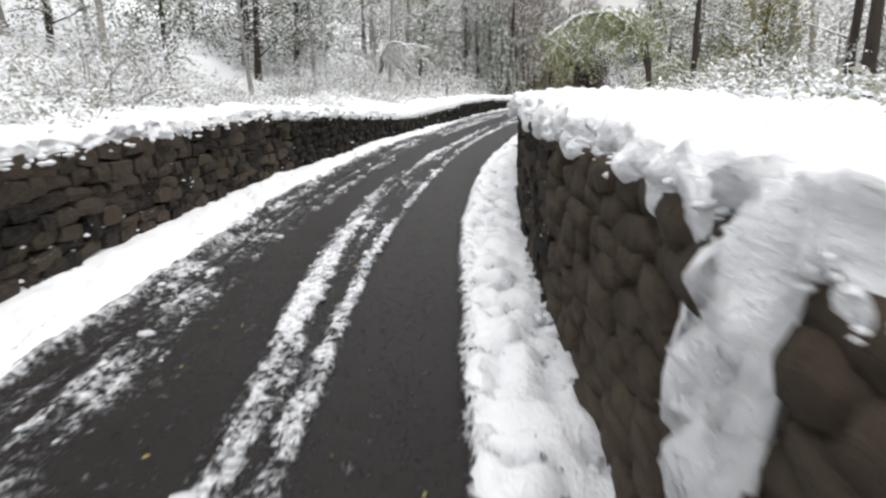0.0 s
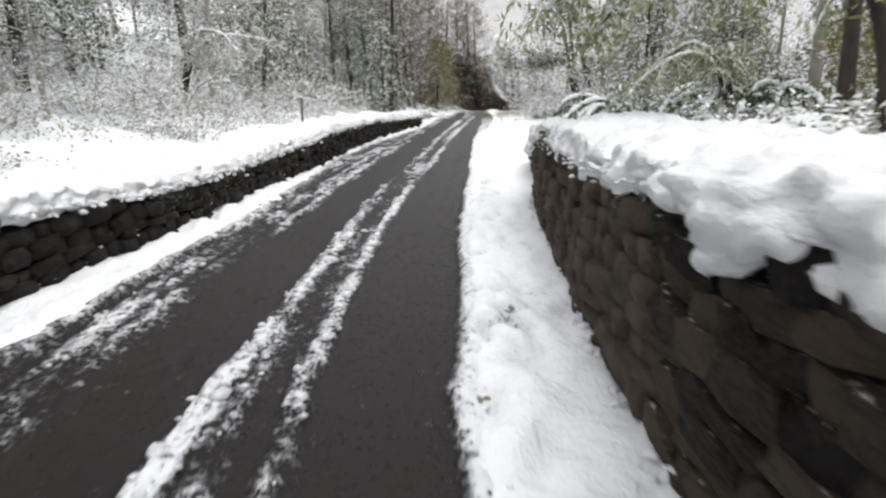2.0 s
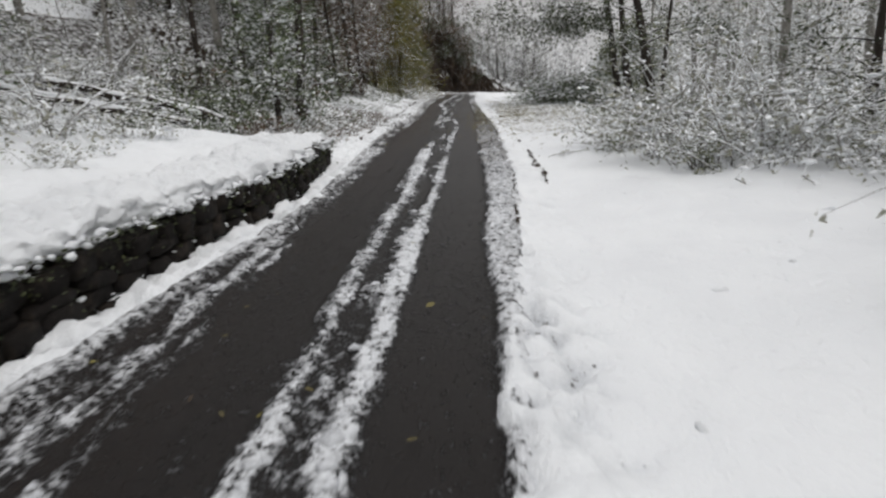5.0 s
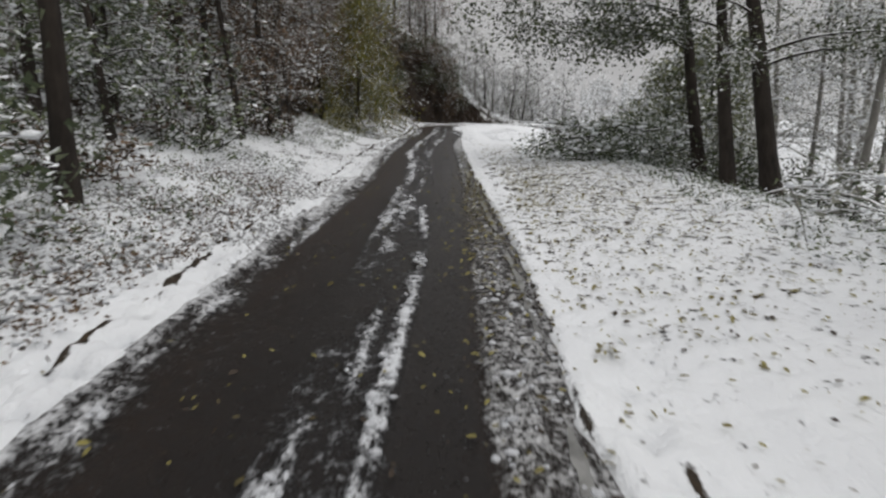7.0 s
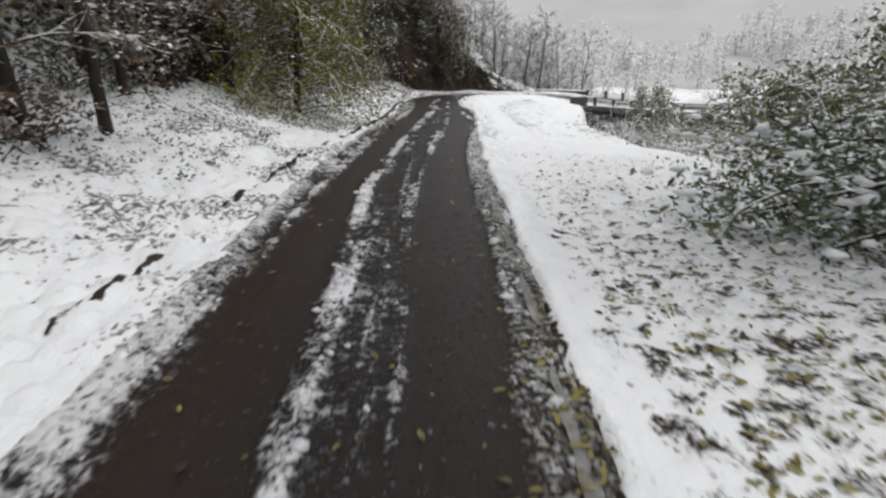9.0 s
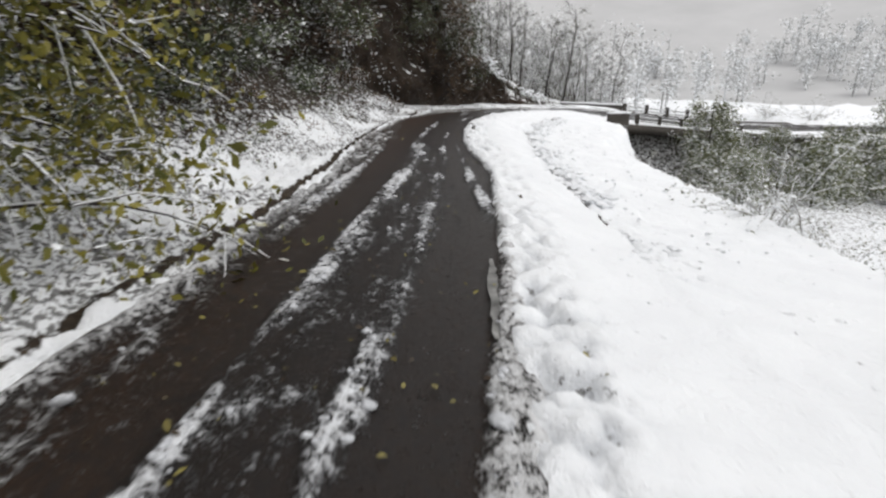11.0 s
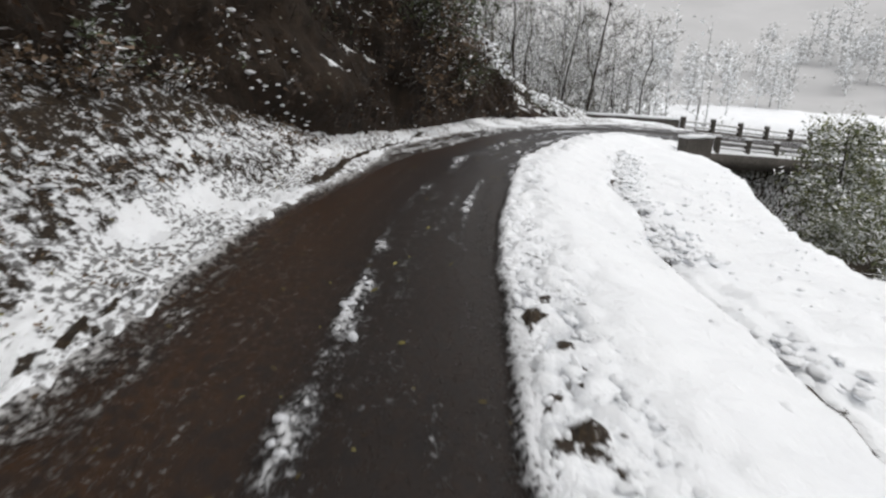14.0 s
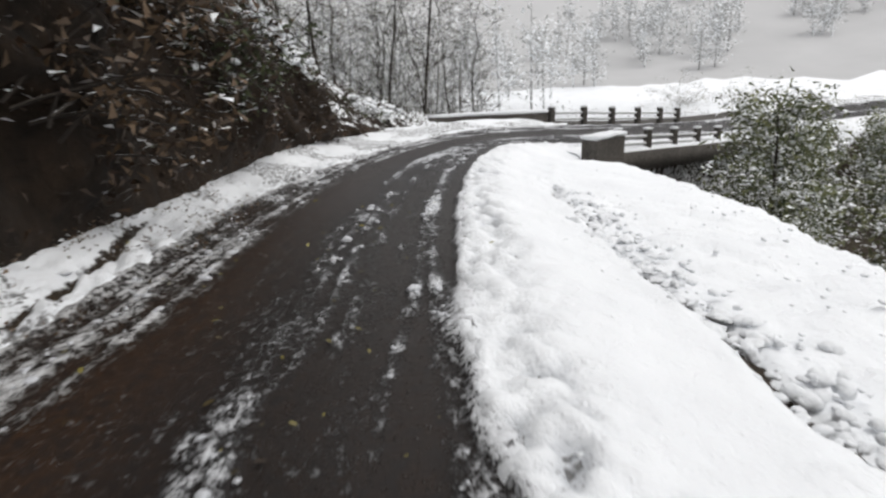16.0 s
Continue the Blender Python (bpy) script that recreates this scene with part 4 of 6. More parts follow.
scatter_blobs("snow_clumps", rows, "clumps of snow caught on the wall stones")

def wall_ivy():
    g6 = np.random.default_rng(61)
    at = []
    for _ in range(6500):
        q = g6.uniform(14, 42.6)
        if fbm(np.array(q * 0.7), np.array(5.0), 2, 66) < 0.30:
            continue
        d0, h = lw(q)
        at.append(spot(q, -(d0 + 0.0 - abs(g6.normal(0, 0.05))), h - abs(g6.normal(0, 0.17)) + 0.02))
    for _ in range(1500):
        q = g6.uniform(12, 28)
        if fbm(np.array(q * 0.9), np.array(8.0), 2, 67) < 0.45:
            continue
        d0, h = rw(q)
        at.append(spot(q, d0 - abs(g6.normal(0, 0.04)), h - abs(g6.normal(0, 0.13))))
    v, f = leaves(g6, np.array(at), 0.042, 0.6, 0.3, True)
    return tagged(new("wall_ivy", mesh_np("wall_ivy", v, f, M_IVY)), "dark ivy and moss hanging on the walls", "ivy", kind="stuff")


# slush chunks along the ridges, and loose lumps on the verges
rows = []
for _ in range(60000):
    i, j = rng.integers(0, ROAD_V.shape[0]), rng.integers(0, ROAD_V.shape[1])
    if ROAD_V[i, j] > 0.5 + 0.35 * rng.random() and 2.5 < ROAD_Q[i] < 108 and len(rows) < 9000:
        rows.append((ROAD_P[i, j] + [rng.uniform(-0.03, 0.03), rng.uniform(-0.04, 0.04), 0.0], min(0.055, rng.lognormal(-4.05, 0.45))))
slush = scatter_blobs("slush_lumps", rows, "grey-white slush lumps thrown up by wheels", mat=M_SLUSH)
# balls and slabs of snow along the break in the right verge
rows = []
for _ in range(1700):
    q = rng.uniform(70, 103)
    a = float(crack_line(np.array(q))) + rng.choice([-0.10, 0.14, 0.45]) * rng.uniform(0.3, 1.6) + rng.normal(0, 0.10)
    if float(fbm(np.array(q * 0.9), np.array(0.0), 2, 88)) < 0.36:
        continue
    p = spot(q, a, float(right_height(np.array(q), np.array(a))))
    size = min(0.09, rng.lognormal(-3.3, 0.45))
    p[2] += float(lumps(p[0], p[1])) - 0.02 - 0.15 * size
    rows.append((p, size))
scatter_blobs("snow_lumps", rows, "rounded lumps of snow along a break in the verge", True)
# clods on the trodden edge of the verge
rows = []
for _ in range(1300):
    q = rng.uniform(77, 87) + abs(rng.normal(0, 1.0))
    a = float(edge_at(EDGE_R, q)) + 0.10 + (0.62 - 0.3 * float(sstep(84, 88, np.array(q)))) * rng.random() ** 1.2
    p = spot(q, a, max(0.11, float(right_height(np.array(q), np.array(a)))))
    size = min(0.055, rng.lognormal(-3.6, 0.38))
    p[2] += 0.5 * float(lumps(p[0], p[1])) - 0.2 * size
    rows.append((p, size))
scatter_blobs("snow_lumps", rows, "small clods of snow along the road edge", True)
rows = []
for _ in range(3000):
    q = rng.uniform(3, 108)
    right = rng.random() < 0.62
    d = float(edge_at(EDGE_R, q)) + 0.15 + 5.0 * rng.random() if right else -float(edge_at(EDGE_L, q)) - 0.15 - 3.4 * rng.random()
    a = np.array(abs(d))
    z = float(right_height(np.array(q), a) if right else left_height(np.array(q), a))
    if (q < 29 and right and 1.9 < abs(d) < 3.6) or (q < 42.4 and not right and 1.6 < abs(d) < 3.2):
        continue
    p = spot(q, d, z)
    p[2] += float(lumps(p[0], p[1])) + 0.0
    size = min(0.045, rng.lognormal(-3.9, 0.45))
    p[2] -= 0.25 * size
    rows.append((p, size))
scatter_blobs("snow_lumps", rows, "soft lumps of snow on the verge")


# ---- plants ----
def tube(pts, radii, sides):
    pts, radii = np.asarray(pts, float), np.asarray(radii, float)
    t = np.gradient(pts, axis=0)
    t /= np.linalg.norm(t, axis=1)[:, None] + 1e-9
    ref = np.where(np.abs(t[:, 2:3]) > 0.9, np.array([[1.0, 0, 0]]), np.array([[0, 0, 1.0]]))
    u = np.cross(t, ref)
    u /= np.linalg.norm(u, axis=1)[:, None] + 1e-9
    w = np.cross(t, u)
    ang = np.linspace(0, 2 * math.pi, sides, endpoint=False)
    v = pts[:, None] + radii[:, None, None] * (np.cos(ang)[None, :, None] * u[:, None] + np.sin(ang)[None, :, None] * w[:, None])
    i = np.arange(len(pts) * sides).reshape(len(pts), sides)
    j = np.roll(i, -1, axis=1)
    f = np.stack([i[:-1], j[:-1], j[1:], i[1:]], -1).reshape(-1, 4)
    return v.reshape(-1, 3), f


class Pile:
    """Collects vertices and faces, all with the same number of corners."""

    def __init__(self):
        self.v, self.f, self.n = [], [], 0

    def add(self, v, f):
        self.v.append(v), self.f.append(np.asarray(f) + self.n)
        self.n += len(v)

    def mesh(self, name, mat, smooth=True):
        return mesh_np(name, np.vstack(self.v), np.vstack(self.f), mat, smooth)


def limb(gen, start, way, length, droop, wander=0.25, n=6):
    pts, p, w = [np.array(start, float)], np.array(start, float), np.array(way, float)
    for _ in range(n):
        w = w + gen.normal(0, wander, 3) * 0.35 + np.array([0, 0, -droop])
        w /= np.linalg.norm(w)
        p = p + w * length / n
        pts.append(p.copy())
    return np.array(pts)


def leaves(gen, centres, size, aspect=0.5, hang=0.0, full=False):
    """One pointed leaf at each centre."""
    c = np.asarray(centres)
    n = len(c)
    a = gen.normal(0, 1, (n, 3))
    a[:, 2] = a[:, 2] * 0.6 - hang
    a /= np.linalg.norm(a, axis=1)[:, None]
    b = np.cross(a, gen.normal(0, 1, (n, 3)))
    b /= np.linalg.norm(b, axis=1)[:, None] + 1e-9
    s = size * gen.uniform(0.6, 1.35, n)[:, None]
    if full:
        v = np.stack([c - a * s * 0.5, c + b * s * aspect * 0.5 - a * s * 0.1, c + a * s * 0.5, c - b * s * aspect * 0.5 + a * s * 0.1], 1)
        return v.reshape(-1, 3), np.arange(4 * n).reshape(n, 4)
    v = np.stack([c - a * s * 0.5 - b * s * aspect * 0.35, c - a * s * 0.35 + b * s * aspect * 0.75, c + a * s * 0.75], 1)
    f = np.arange(3 * n).reshape(n, 3)
    return v.reshape(-1, 3), f


def build_tree(seed, name, label, height, radius, first=0.3, limbs=16, reach=2.2, droop=0.02, up=0.5, twigs=5, leaf=None, per=6, size=0.1, spread=0.25, bark=M_BARK, twig=M_TWIG, lean=(0, 0), aspect=0.5, hang=0.0, snow=0, boughs=(), full=False, crook=0.06, twig_r=0.011):
    """A tree at the origin: trunk with its limbs, fine twigs and a crown of single leaves."""
    gen = np.random.default_rng(seed)
    tree = tagged(new(name), label, "tree" if "tree" in name else "bush")
    wood, fine, crown = Pile(), Pile(), Pile()
    n = 9
    ts = np.linspace(0, 1, n)
    bend = np.cumsum(gen.normal(0, crook * height / n, (n, 2)), axis=0)
    trunk = np.stack([lean[0] * ts**1.3 * height + bend[:, 0] * ts, lean[1] * ts**1.3 * height + bend[:, 1] * ts, ts * height - 0.25], 1)
    rad = radius * (1 - 0.82 * ts) * np.where(ts == 0, 1.22, 1)
    wood.add(*tube(trunk, rad, 8))
    spots, lumps_at = [], []
    for k in range(limbs):
        t = first + (1 - first) * (k + gen.random()) / limbs
        p = np.array([np.interp(t, ts, trunk[:, c]) for c in range(3)])
        az = k * 2.4 + gen.normal(0, 0.4)
        if k < len(boughs):
            t = boughs[k][0]
            p = np.array([np.interp(t, ts, trunk[:, c]) for c in range(3)])
        ln = reach * (1.05 - 0.65 * (t - first) / (1 - first)) * gen.uniform(0.7, 1.25)
        way = np.array([math.cos(az), math.sin(az), up * gen.uniform(0.5, 1.4)])
        pts = limb(gen, p, way / np.linalg.norm(way), ln, droop)
        if k < len(boughs):
            end = np.array(boughs[k][1:])
            ln = float(np.linalg.norm(end - p)) * 0.6
            u = np.linspace(0, 1, 7)[:, None]
            pts = p + (end - p) * u + np.array([0, 0, 0.9]) * u * (1 - u) + gen.normal(0, 0.08, (7, 3)) * u
        r0 = radius * 0.34 * (1.1 - t)
        wood.add(*tube(pts, np.linspace(max(r0, 0.012), 0.006, len(pts)), 3))
        for _ in range(twigs * 2 if k < len(boughs) else twigs):
            u = gen.uniform(0.25, 1.0)
            q = np.array([np.interp(u * (len(pts) - 1), np.arange(len(pts)), pts[:, c]) for c in range(3)])
            w = pts[-1] - pts[0]
            w = w / np.linalg.norm(w) + gen.normal(0, 0.7, 3)
            tp = limb(gen, q, w / np.linalg.norm(w), ln * gen.uniform(0.2, 0.5), droop * 1.5, 0.4, 2)
            fine.add(*tube(tp, np.linspace(twig_r, 0.004, len(tp)), 3))
            pick = tp[gen.integers(1, len(tp), per)] + gen.normal(0, spread, (per, 3))
            spots.append(pick)
            lumps_at.append(tp[1:])
    part("trunk", wood.mesh("trunk", bark), tree, "dark bark dusted with snow")
    part("twig_work", fine.mesh("twig_work", twig, False), tree, "thin twigs carrying snow")["kind"] = "stuff"
    if leaf is not None:
        crown.add(*leaves(gen, np.vstack(spots), size, aspect, hang, full))
        part("crown", crown.mesh("crown", leaf, False), tree)["kind"] = "stuff"
    if snow:
        at = np.vstack(lumps_at)
        at = at[gen.permutation(len(at))[:snow]]
        v, f = soft_blobs(at + [0, 0, 0.02], gen.uniform(0.03, 0.085, len(at)), gen, 0.5)
        part("snow_load", mesh_np("snow_load", v, f, M_SNOW, True), tree, "lumps of fresh snow on the branches")["kind"] = "stuff"
    return tree


def build_bush(seed, name, label, height, stems=14, reach=1.0, leaf=M_FROST, per=9, size=0.07, droop=0.16, snow=60, spread=0.08, aspect=0.5, twig=M_TWIG):
    """A shrub of arching stems at the origin."""
    gen = np.random.default_rng(seed)
    bush = tagged(new(name), label, "bush")
    wood, crown, spots, tops = Pile(), Pile(), [], []
    for k in range(stems):
        az = gen.uniform(0, 2 * math.pi)
        way = np.array([math.cos(az) * gen.uniform(0.2, 1.0), math.sin(az) * gen.uniform(0.2, 1.0), gen.uniform(0.8, 1.6)])
        pts = limb(gen, (gen.normal(0, 0.2), gen.normal(0, 0.2), -0.15), way / np.linalg.norm(way), height * gen.uniform(0.8, 1.45), droop, 0.25, 7)
        pts[:, :2] *= reach
        wood.add(*tube(pts, np.linspace(0.018, 0.005, len(pts)), 3))
        for _ in range(5):
            q = pts[gen.integers(2, len(pts))]
            w = np.array([gen.normal(), gen.normal(), gen.normal(0.2, 0.5)])
            tp = limb(gen, q, w / np.linalg.norm(w), height * gen.uniform(0.2, 0.45), droop, 0.4, 2)
            wood.add(*tube(tp, np.linspace(0.008, 0.003, len(tp)), 3))
            spots.append(tp[gen.integers(1, len(tp), per)] + gen.normal(0, spread, (per, 3)))
            tops.append(tp)
        tops.append(pts[3:])
    part("stem_work", wood.mesh("stem_work", twig, False), bush, "thin arching stems")["kind"] = "stuff"
    crown.add(*leaves(gen, np.vstack(spots), size, aspect, 0.2))
    part("foliage", crown.mesh("foliage", leaf, False), bush)["kind"] = "stuff"
    if snow:
        at = np.vstack(tops)
        at = at[gen.permutation(len(at))[:snow]]
        v, f = soft_blobs(at + [0, 0, 0.015], gen.uniform(0.014, 0.045, len(at)), gen, 0.5)
        part("snow_load", mesh_np("snow_load", v, f, M_SNOW, True), bush, "lumps of fresh snow on the leaves")["kind"] = "stuff"
    return bush


def ground_at(x, y):
    q, d, zr = nearest_line(np.array([[x]], float), np.array([[y]], float))
    a = np.abs(d)
    if (d < 0 and a < 13.5) or (d > 0 and a < 10.2):
        z = zr + (left_height(q, a) if d < 0 else right_height(q, a))
        return float(z[0, 0])
    return float(land_height(np.array([[x]], float), np.array([[y]], float))[0, 0])


def place(x, y, turn=0.0, size=1.0, tip=(0, 0), lift=0.0):
    return Matrix.LocRotScale((x, y, ground_at(x, y) + lift), Euler((tip[0], tip[1], turn)), (size,) * 3)


def put_copies(originals, places, group):
    """The first of each kind stands at its own place, and the others are copies."""
    used = set()
    for k, (m, pick) in enumerate(places):
        ob = originals[pick % len(originals)]
        if ob.name not in used:
            used.add(ob.name)
            ob.matrix_basis = m
            ob["group"] = group
        else:
            c = copy_thing(ob, m)
            c.scale = m.to_scale()
            c["group"] = group
    for ob in originals:
        if ob.name not in used:
            for o in (*ob.children_recursive, ob):
                bpy.data.objects.remove(o)


# ---- the dark earth cliff above the bend ----
FACE = {}


def build_cliff():
    qs, vs = np.arange(66.0, 114.0, 0.11), np.linspace(0, 1, 66)
    q, v = np.meshgrid(qs, vs, indexing="ij")
    tall, foot = np.interp(q, CLIFF[:, 0], CLIFF[:, 1]), cliff_foot(q)
    base = left_height(q, foot - 0.1)
    up, over = np.clip(v / 0.78, 0, 1), np.clip((v - 0.78) / 0.22, 0, 1)
    lean = np.interp(q, [66, 78, 96, 104, 110, 114], [2.2, 1.5, 0.9, 1.1, 1.9, 2.2])
    a = foot - 0.15 + lean * up**1.4 + 3.2 * over
    z = base - 0.35 + (tall * 0.96 + 0.35) * up**0.92
    z = z * (1 - over) + over * (left_height(q, a) - 0.25 * over)
    w = np.clip(tall / 3.0, 0.15, 1) * sstep(0, 0.12, v) * (1 - 0.7 * over)
    gouge = 1.9 * (fbm(q * 0.42, z * 0.38, 4, 31) - 0.5) + 0.9 * (fbm(q * 1.7 + 0.5 * z, z * 1.2, 4, 41) - 0.5) + 0.5 * np.abs(fbm(q * 1.1, z * 0.5, 3, 45) - 0.5)
    ledge = 0.22 * np.abs(np.mod(z * 0.9 + 2.0 * fbm(q * 0.3, z * 0.2, 2, 49), 1.0) - 0.5)
    a = a - w * (gouge + ledge)
    z = z + 0.35 * w * (fbm(q * 1.3, z * 1.3, 3, 53) - 0.5)
    x, y, zr, tx, ty = along(q)
    co = np.stack([x - ty * a, y + tx * a, zr + z], -1)
    FACE["co"] = co
    cliff = tagged(new("earth_cliff"), "steep dark earth cliff with roots and withered scrub", "cliff", kind="structure")
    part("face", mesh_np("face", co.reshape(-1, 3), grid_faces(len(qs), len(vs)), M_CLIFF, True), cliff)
    g7 = np.random.default_rng(71)
    out = np.stack([ty, -tx, 0 * tx], -1)

    def pick(n, low, high, seed, cut):
        i, j = g7.integers(0, len(qs), n), g7.integers(int(low * 65), int(high * 65), n)
        keep = fbm(q[i, j] * 0.8, v[i, j] * 7, 3, seed) > cut
        i, j = i[keep], j[keep]
        return co[i, j] + out[i, j] * g7.uniform(0.0, 0.30, len(i))[:, None] + g7.normal(0, 0.09, (len(i), 3))

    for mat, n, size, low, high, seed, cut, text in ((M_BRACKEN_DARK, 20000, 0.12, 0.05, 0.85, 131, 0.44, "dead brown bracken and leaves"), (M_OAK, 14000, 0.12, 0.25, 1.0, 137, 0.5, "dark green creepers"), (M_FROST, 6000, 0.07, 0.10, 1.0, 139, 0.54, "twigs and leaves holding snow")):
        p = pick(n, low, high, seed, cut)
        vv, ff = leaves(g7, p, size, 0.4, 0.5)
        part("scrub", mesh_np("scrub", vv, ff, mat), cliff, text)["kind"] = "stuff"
    roots = Pile()
    for p in pick(500, 0.15, 0.95, 141, 0.4):
        way = np.array([g7.normal(0, 0.4), g7.normal(0, 0.4), -0.6])
        roots.add(*tube(limb(g7, p, way / np.linalg.norm(way), g7.uniform(0.4, 1.3), 0.1, 0.3, 4), np.linspace(0.014, 0.004, 5), 3))
    part("roots", roots.mesh("roots", M_ROOT, False), cliff, "thin hanging roots and stems")["kind"] = "stuff"
    p = pick(1000, 0.05, 0.98, 143, 0.55)
    vv, ff = soft_blobs(p, g7.uniform(0.008, 0.04, len(p)), g7, 0.7)
    part("snow", mesh_np("snow", vv, ff, M_SNOW, True), cliff, "dabs of snow on ledges and scrub")["kind"] = "stuff"
    i, j = g7.integers(int(6 / 0.11), int(27 / 0.11), 1500), g7.integers(0, int(0.30 * 65), 1500)
    keep = fbm(q[i, j] * 0.9, v[i, j] * 9, 3, 145) > 0.42 + 0.5 * v[i, j]
    i, j = i[keep], j[keep]
    vv, ff = soft_blobs(co[i, j] + g7.normal(0, 0.05, (len(i), 3)), g7.uniform(0.02, 0.08, len(i)), g7, 0.5)
    part("bank_snow", mesh_np("bank_snow", vv, ff, M_SNOW, True), cliff, "patches of snow on the cliff foot")["kind"] = "stuff"
    i, j = g7.integers(int(31 / 0.11), int(47 / 0.11), 3200), g7.integers(int(0.40 * 65), 65, 3200)
    keep = fbm(q[i, j] * 0.8, v[i, j] * 6, 3, 147) > 0.62 - 0.25 * v[i, j]
    i, j = i[keep], j[keep]
    vv, ff = soft_blobs(co[i, j] + g7.normal(0, 0.06, (len(i), 3)), g7.uniform(0.05, 0.22, len(i)), g7, 0.45)
    part("ridge_snow", mesh_np("ridge_snow", vv, ff, M_SNOW, True), cliff, "thick snow lying on the ridge")["kind"] = "stuff"
    return cliff


build_cliff()


def undergrowth(name, label, sign, q_range, a_range, spots_n, each, mat, size, seed, snow=0, lift=0.05):
    """Low leafy tufts that stick out of the snow."""
    g8 = np.random.default_rng(seed)
    at, top = [], []
    for _ in range(spots_n):
        qq, aa = g8.uniform(*q_range), a_range[0] + (a_range[1] - a_range[0]) * g8.random() ** 1.2
        if float(fbm(np.array(qq * 0.5), np.array(aa * 0.5), 2, seed)) < 0.40:
            continue
        p = spot(qq, sign * aa, float((left_height if sign < 0 else right_height)(np.array(qq), np.array(aa))))
        p[2] += float(lumps(p[0], p[1]))
        n = g8.integers(each // 2, each + 1)
        r = g8.uniform(0.05, 0.16)
        at.append(p + np.stack([g8.normal(0, r, n), g8.normal(0, r, n), np.abs(g8.normal(lift, lift, n))], 1))
        top.append(p + [g8.normal(0, r), g8.normal(0, r), lift])
    thing = tagged(new(name), label, "undergrowth", kind="stuff")
    vv, ff = leaves(g8, np.vstack(at), size, 0.5, 0.0, True)
    part("leaves", mesh_np("leaves", vv, ff, mat), thing)
    if snow:
        pick = np.array(top)[g8.integers(0, len(top), snow)] + g8.normal(0, 0.06, (snow, 3)) * [1, 1, 0.4]
        vv, ff = soft_blobs(pick, g8.uniform(0.02, 0.06, snow), g8, 0.5)
        part("snow", mesh_np("snow", vv, ff, M_SNOW, True), thing, "soft lumps of snow")
    return thing


undergrowth("undergrowth", "dark leafy plants poking through the snowy bank", -1, (45, 84), (2.7, 6.5), 1500, 16, M_LAUREL, 0.06, 171, 300)
undergrowth("undergrowth", "dark leaves and stalks among clods of snow past the wall end", -1, (43, 54), (1.9, 4.6), 800, 14, M_BRACKEN, 0.055, 183, 420, 0.05)
undergrowth("undergrowth", "withered leaves and plants on the snowy slope", -1, (70, 98), (2.7, 4.6), 700, 14, M_BRACKEN, 0.06, 173, 150)
undergrowth("undergrowth", "dead leaves and tufts dotted over the snow", -1, (67, 100), (1.6, 3.4), 1500, 8, M_BRACKEN, 0.045, 181, 0, 0.02)
undergrowth("undergrowth", "leafy ground plants under the oaks", 1, (46, 61), (5.0, 8.5), 650, 16, M_LAUREL, 0.06, 175, 200)
undergrowth("undergrowth", "frosted undergrowth behind the low wall", -1, (3, 44), (3.8, 9.0), 1300, 14, M_FROST, 0.08, 177, 500, 0.12)
undergrowth("undergrowth", "frosted weeds behind the retaining wall", 1, (2, 25), (4.2, 9.0), 650, 14, M_FROST, 0.08, 179, 260, 0.12)

# ---- woods on both sides ----
winter = [build_tree(400 + k, "woodland_tree", lab, h, r, 0.25, nl, reach, dr, 0.6, 9, M_FROST, 17, 0.085, 0.24, bark=M_PALE_BARK, snow=150)
          for k, (lab, h, r, nl, reach, dr) in enumerate([
              ("tall bare woodland tree frosted with snow", 11.0, 0.16, 22, 2.6, 0.03),
              ("slender leaning woodland tree under snow", 9.0, 0.10, 20, 2.0, 0.06),
              ("young woodland tree with snow-bent branches", 6.5, 0.08, 22, 1.9, 0.12),
              ("thin straight woodland tree with sparse snowy twigs", 13.0, 0.13, 18, 2.0, 0.02)])]
green = [build_tree(440 + k, "woodland_tree", lab, h, r, 0.12, nl, reach, dr, 0.4, 9, leaf, 22, 0.105, 0.25, snow=110)
         for k, (lab, h, r, nl, reach, dr, leaf) in enumerate([
             ("bushy evergreen tree speckled with snow", 6.5, 0.10, 26, 2.0, 0.10, M_LAUREL),
             ("yellowing roadside tree with drooping leaves", 6.0, 0.09, 26, 1.9, 0.10, M_YELLOW),
             ("dark-leaved woodland tree holding patches of snow", 8.5, 0.14, 26, 2.4, 0.05, M_OAK),
             ("brown autumn tree with withered leaves", 8.0, 0.12, 26, 2.3, 0.06, M_BRACKEN)])]
gen = np.random.default_rng(5)


def thicket(count, q_range, a_range, sign, kinds, least=1.9):
    done, out, tries = [], [], 0
    while len(out) < count and tries < count * 40:
        tries += 1
        q = gen.uniform(*q_range)
        a = a_range[0] + (a_range[1] - a_range[0]) * gen.random() ** 1.35
        p = spot(q, sign * a)
        if any((p[0] - o[0]) ** 2 + (p[1] - o[1]) ** 2 < least**2 for o in done):
            continue
        done.append(p)
        out.append((place(p[0], p[1], gen.uniform(0, 6.28), gen.uniform(0.75, 1.25), (gen.normal(0, 0.05), gen.normal(0, 0.05))), int(gen.choice(kinds))))
    return out


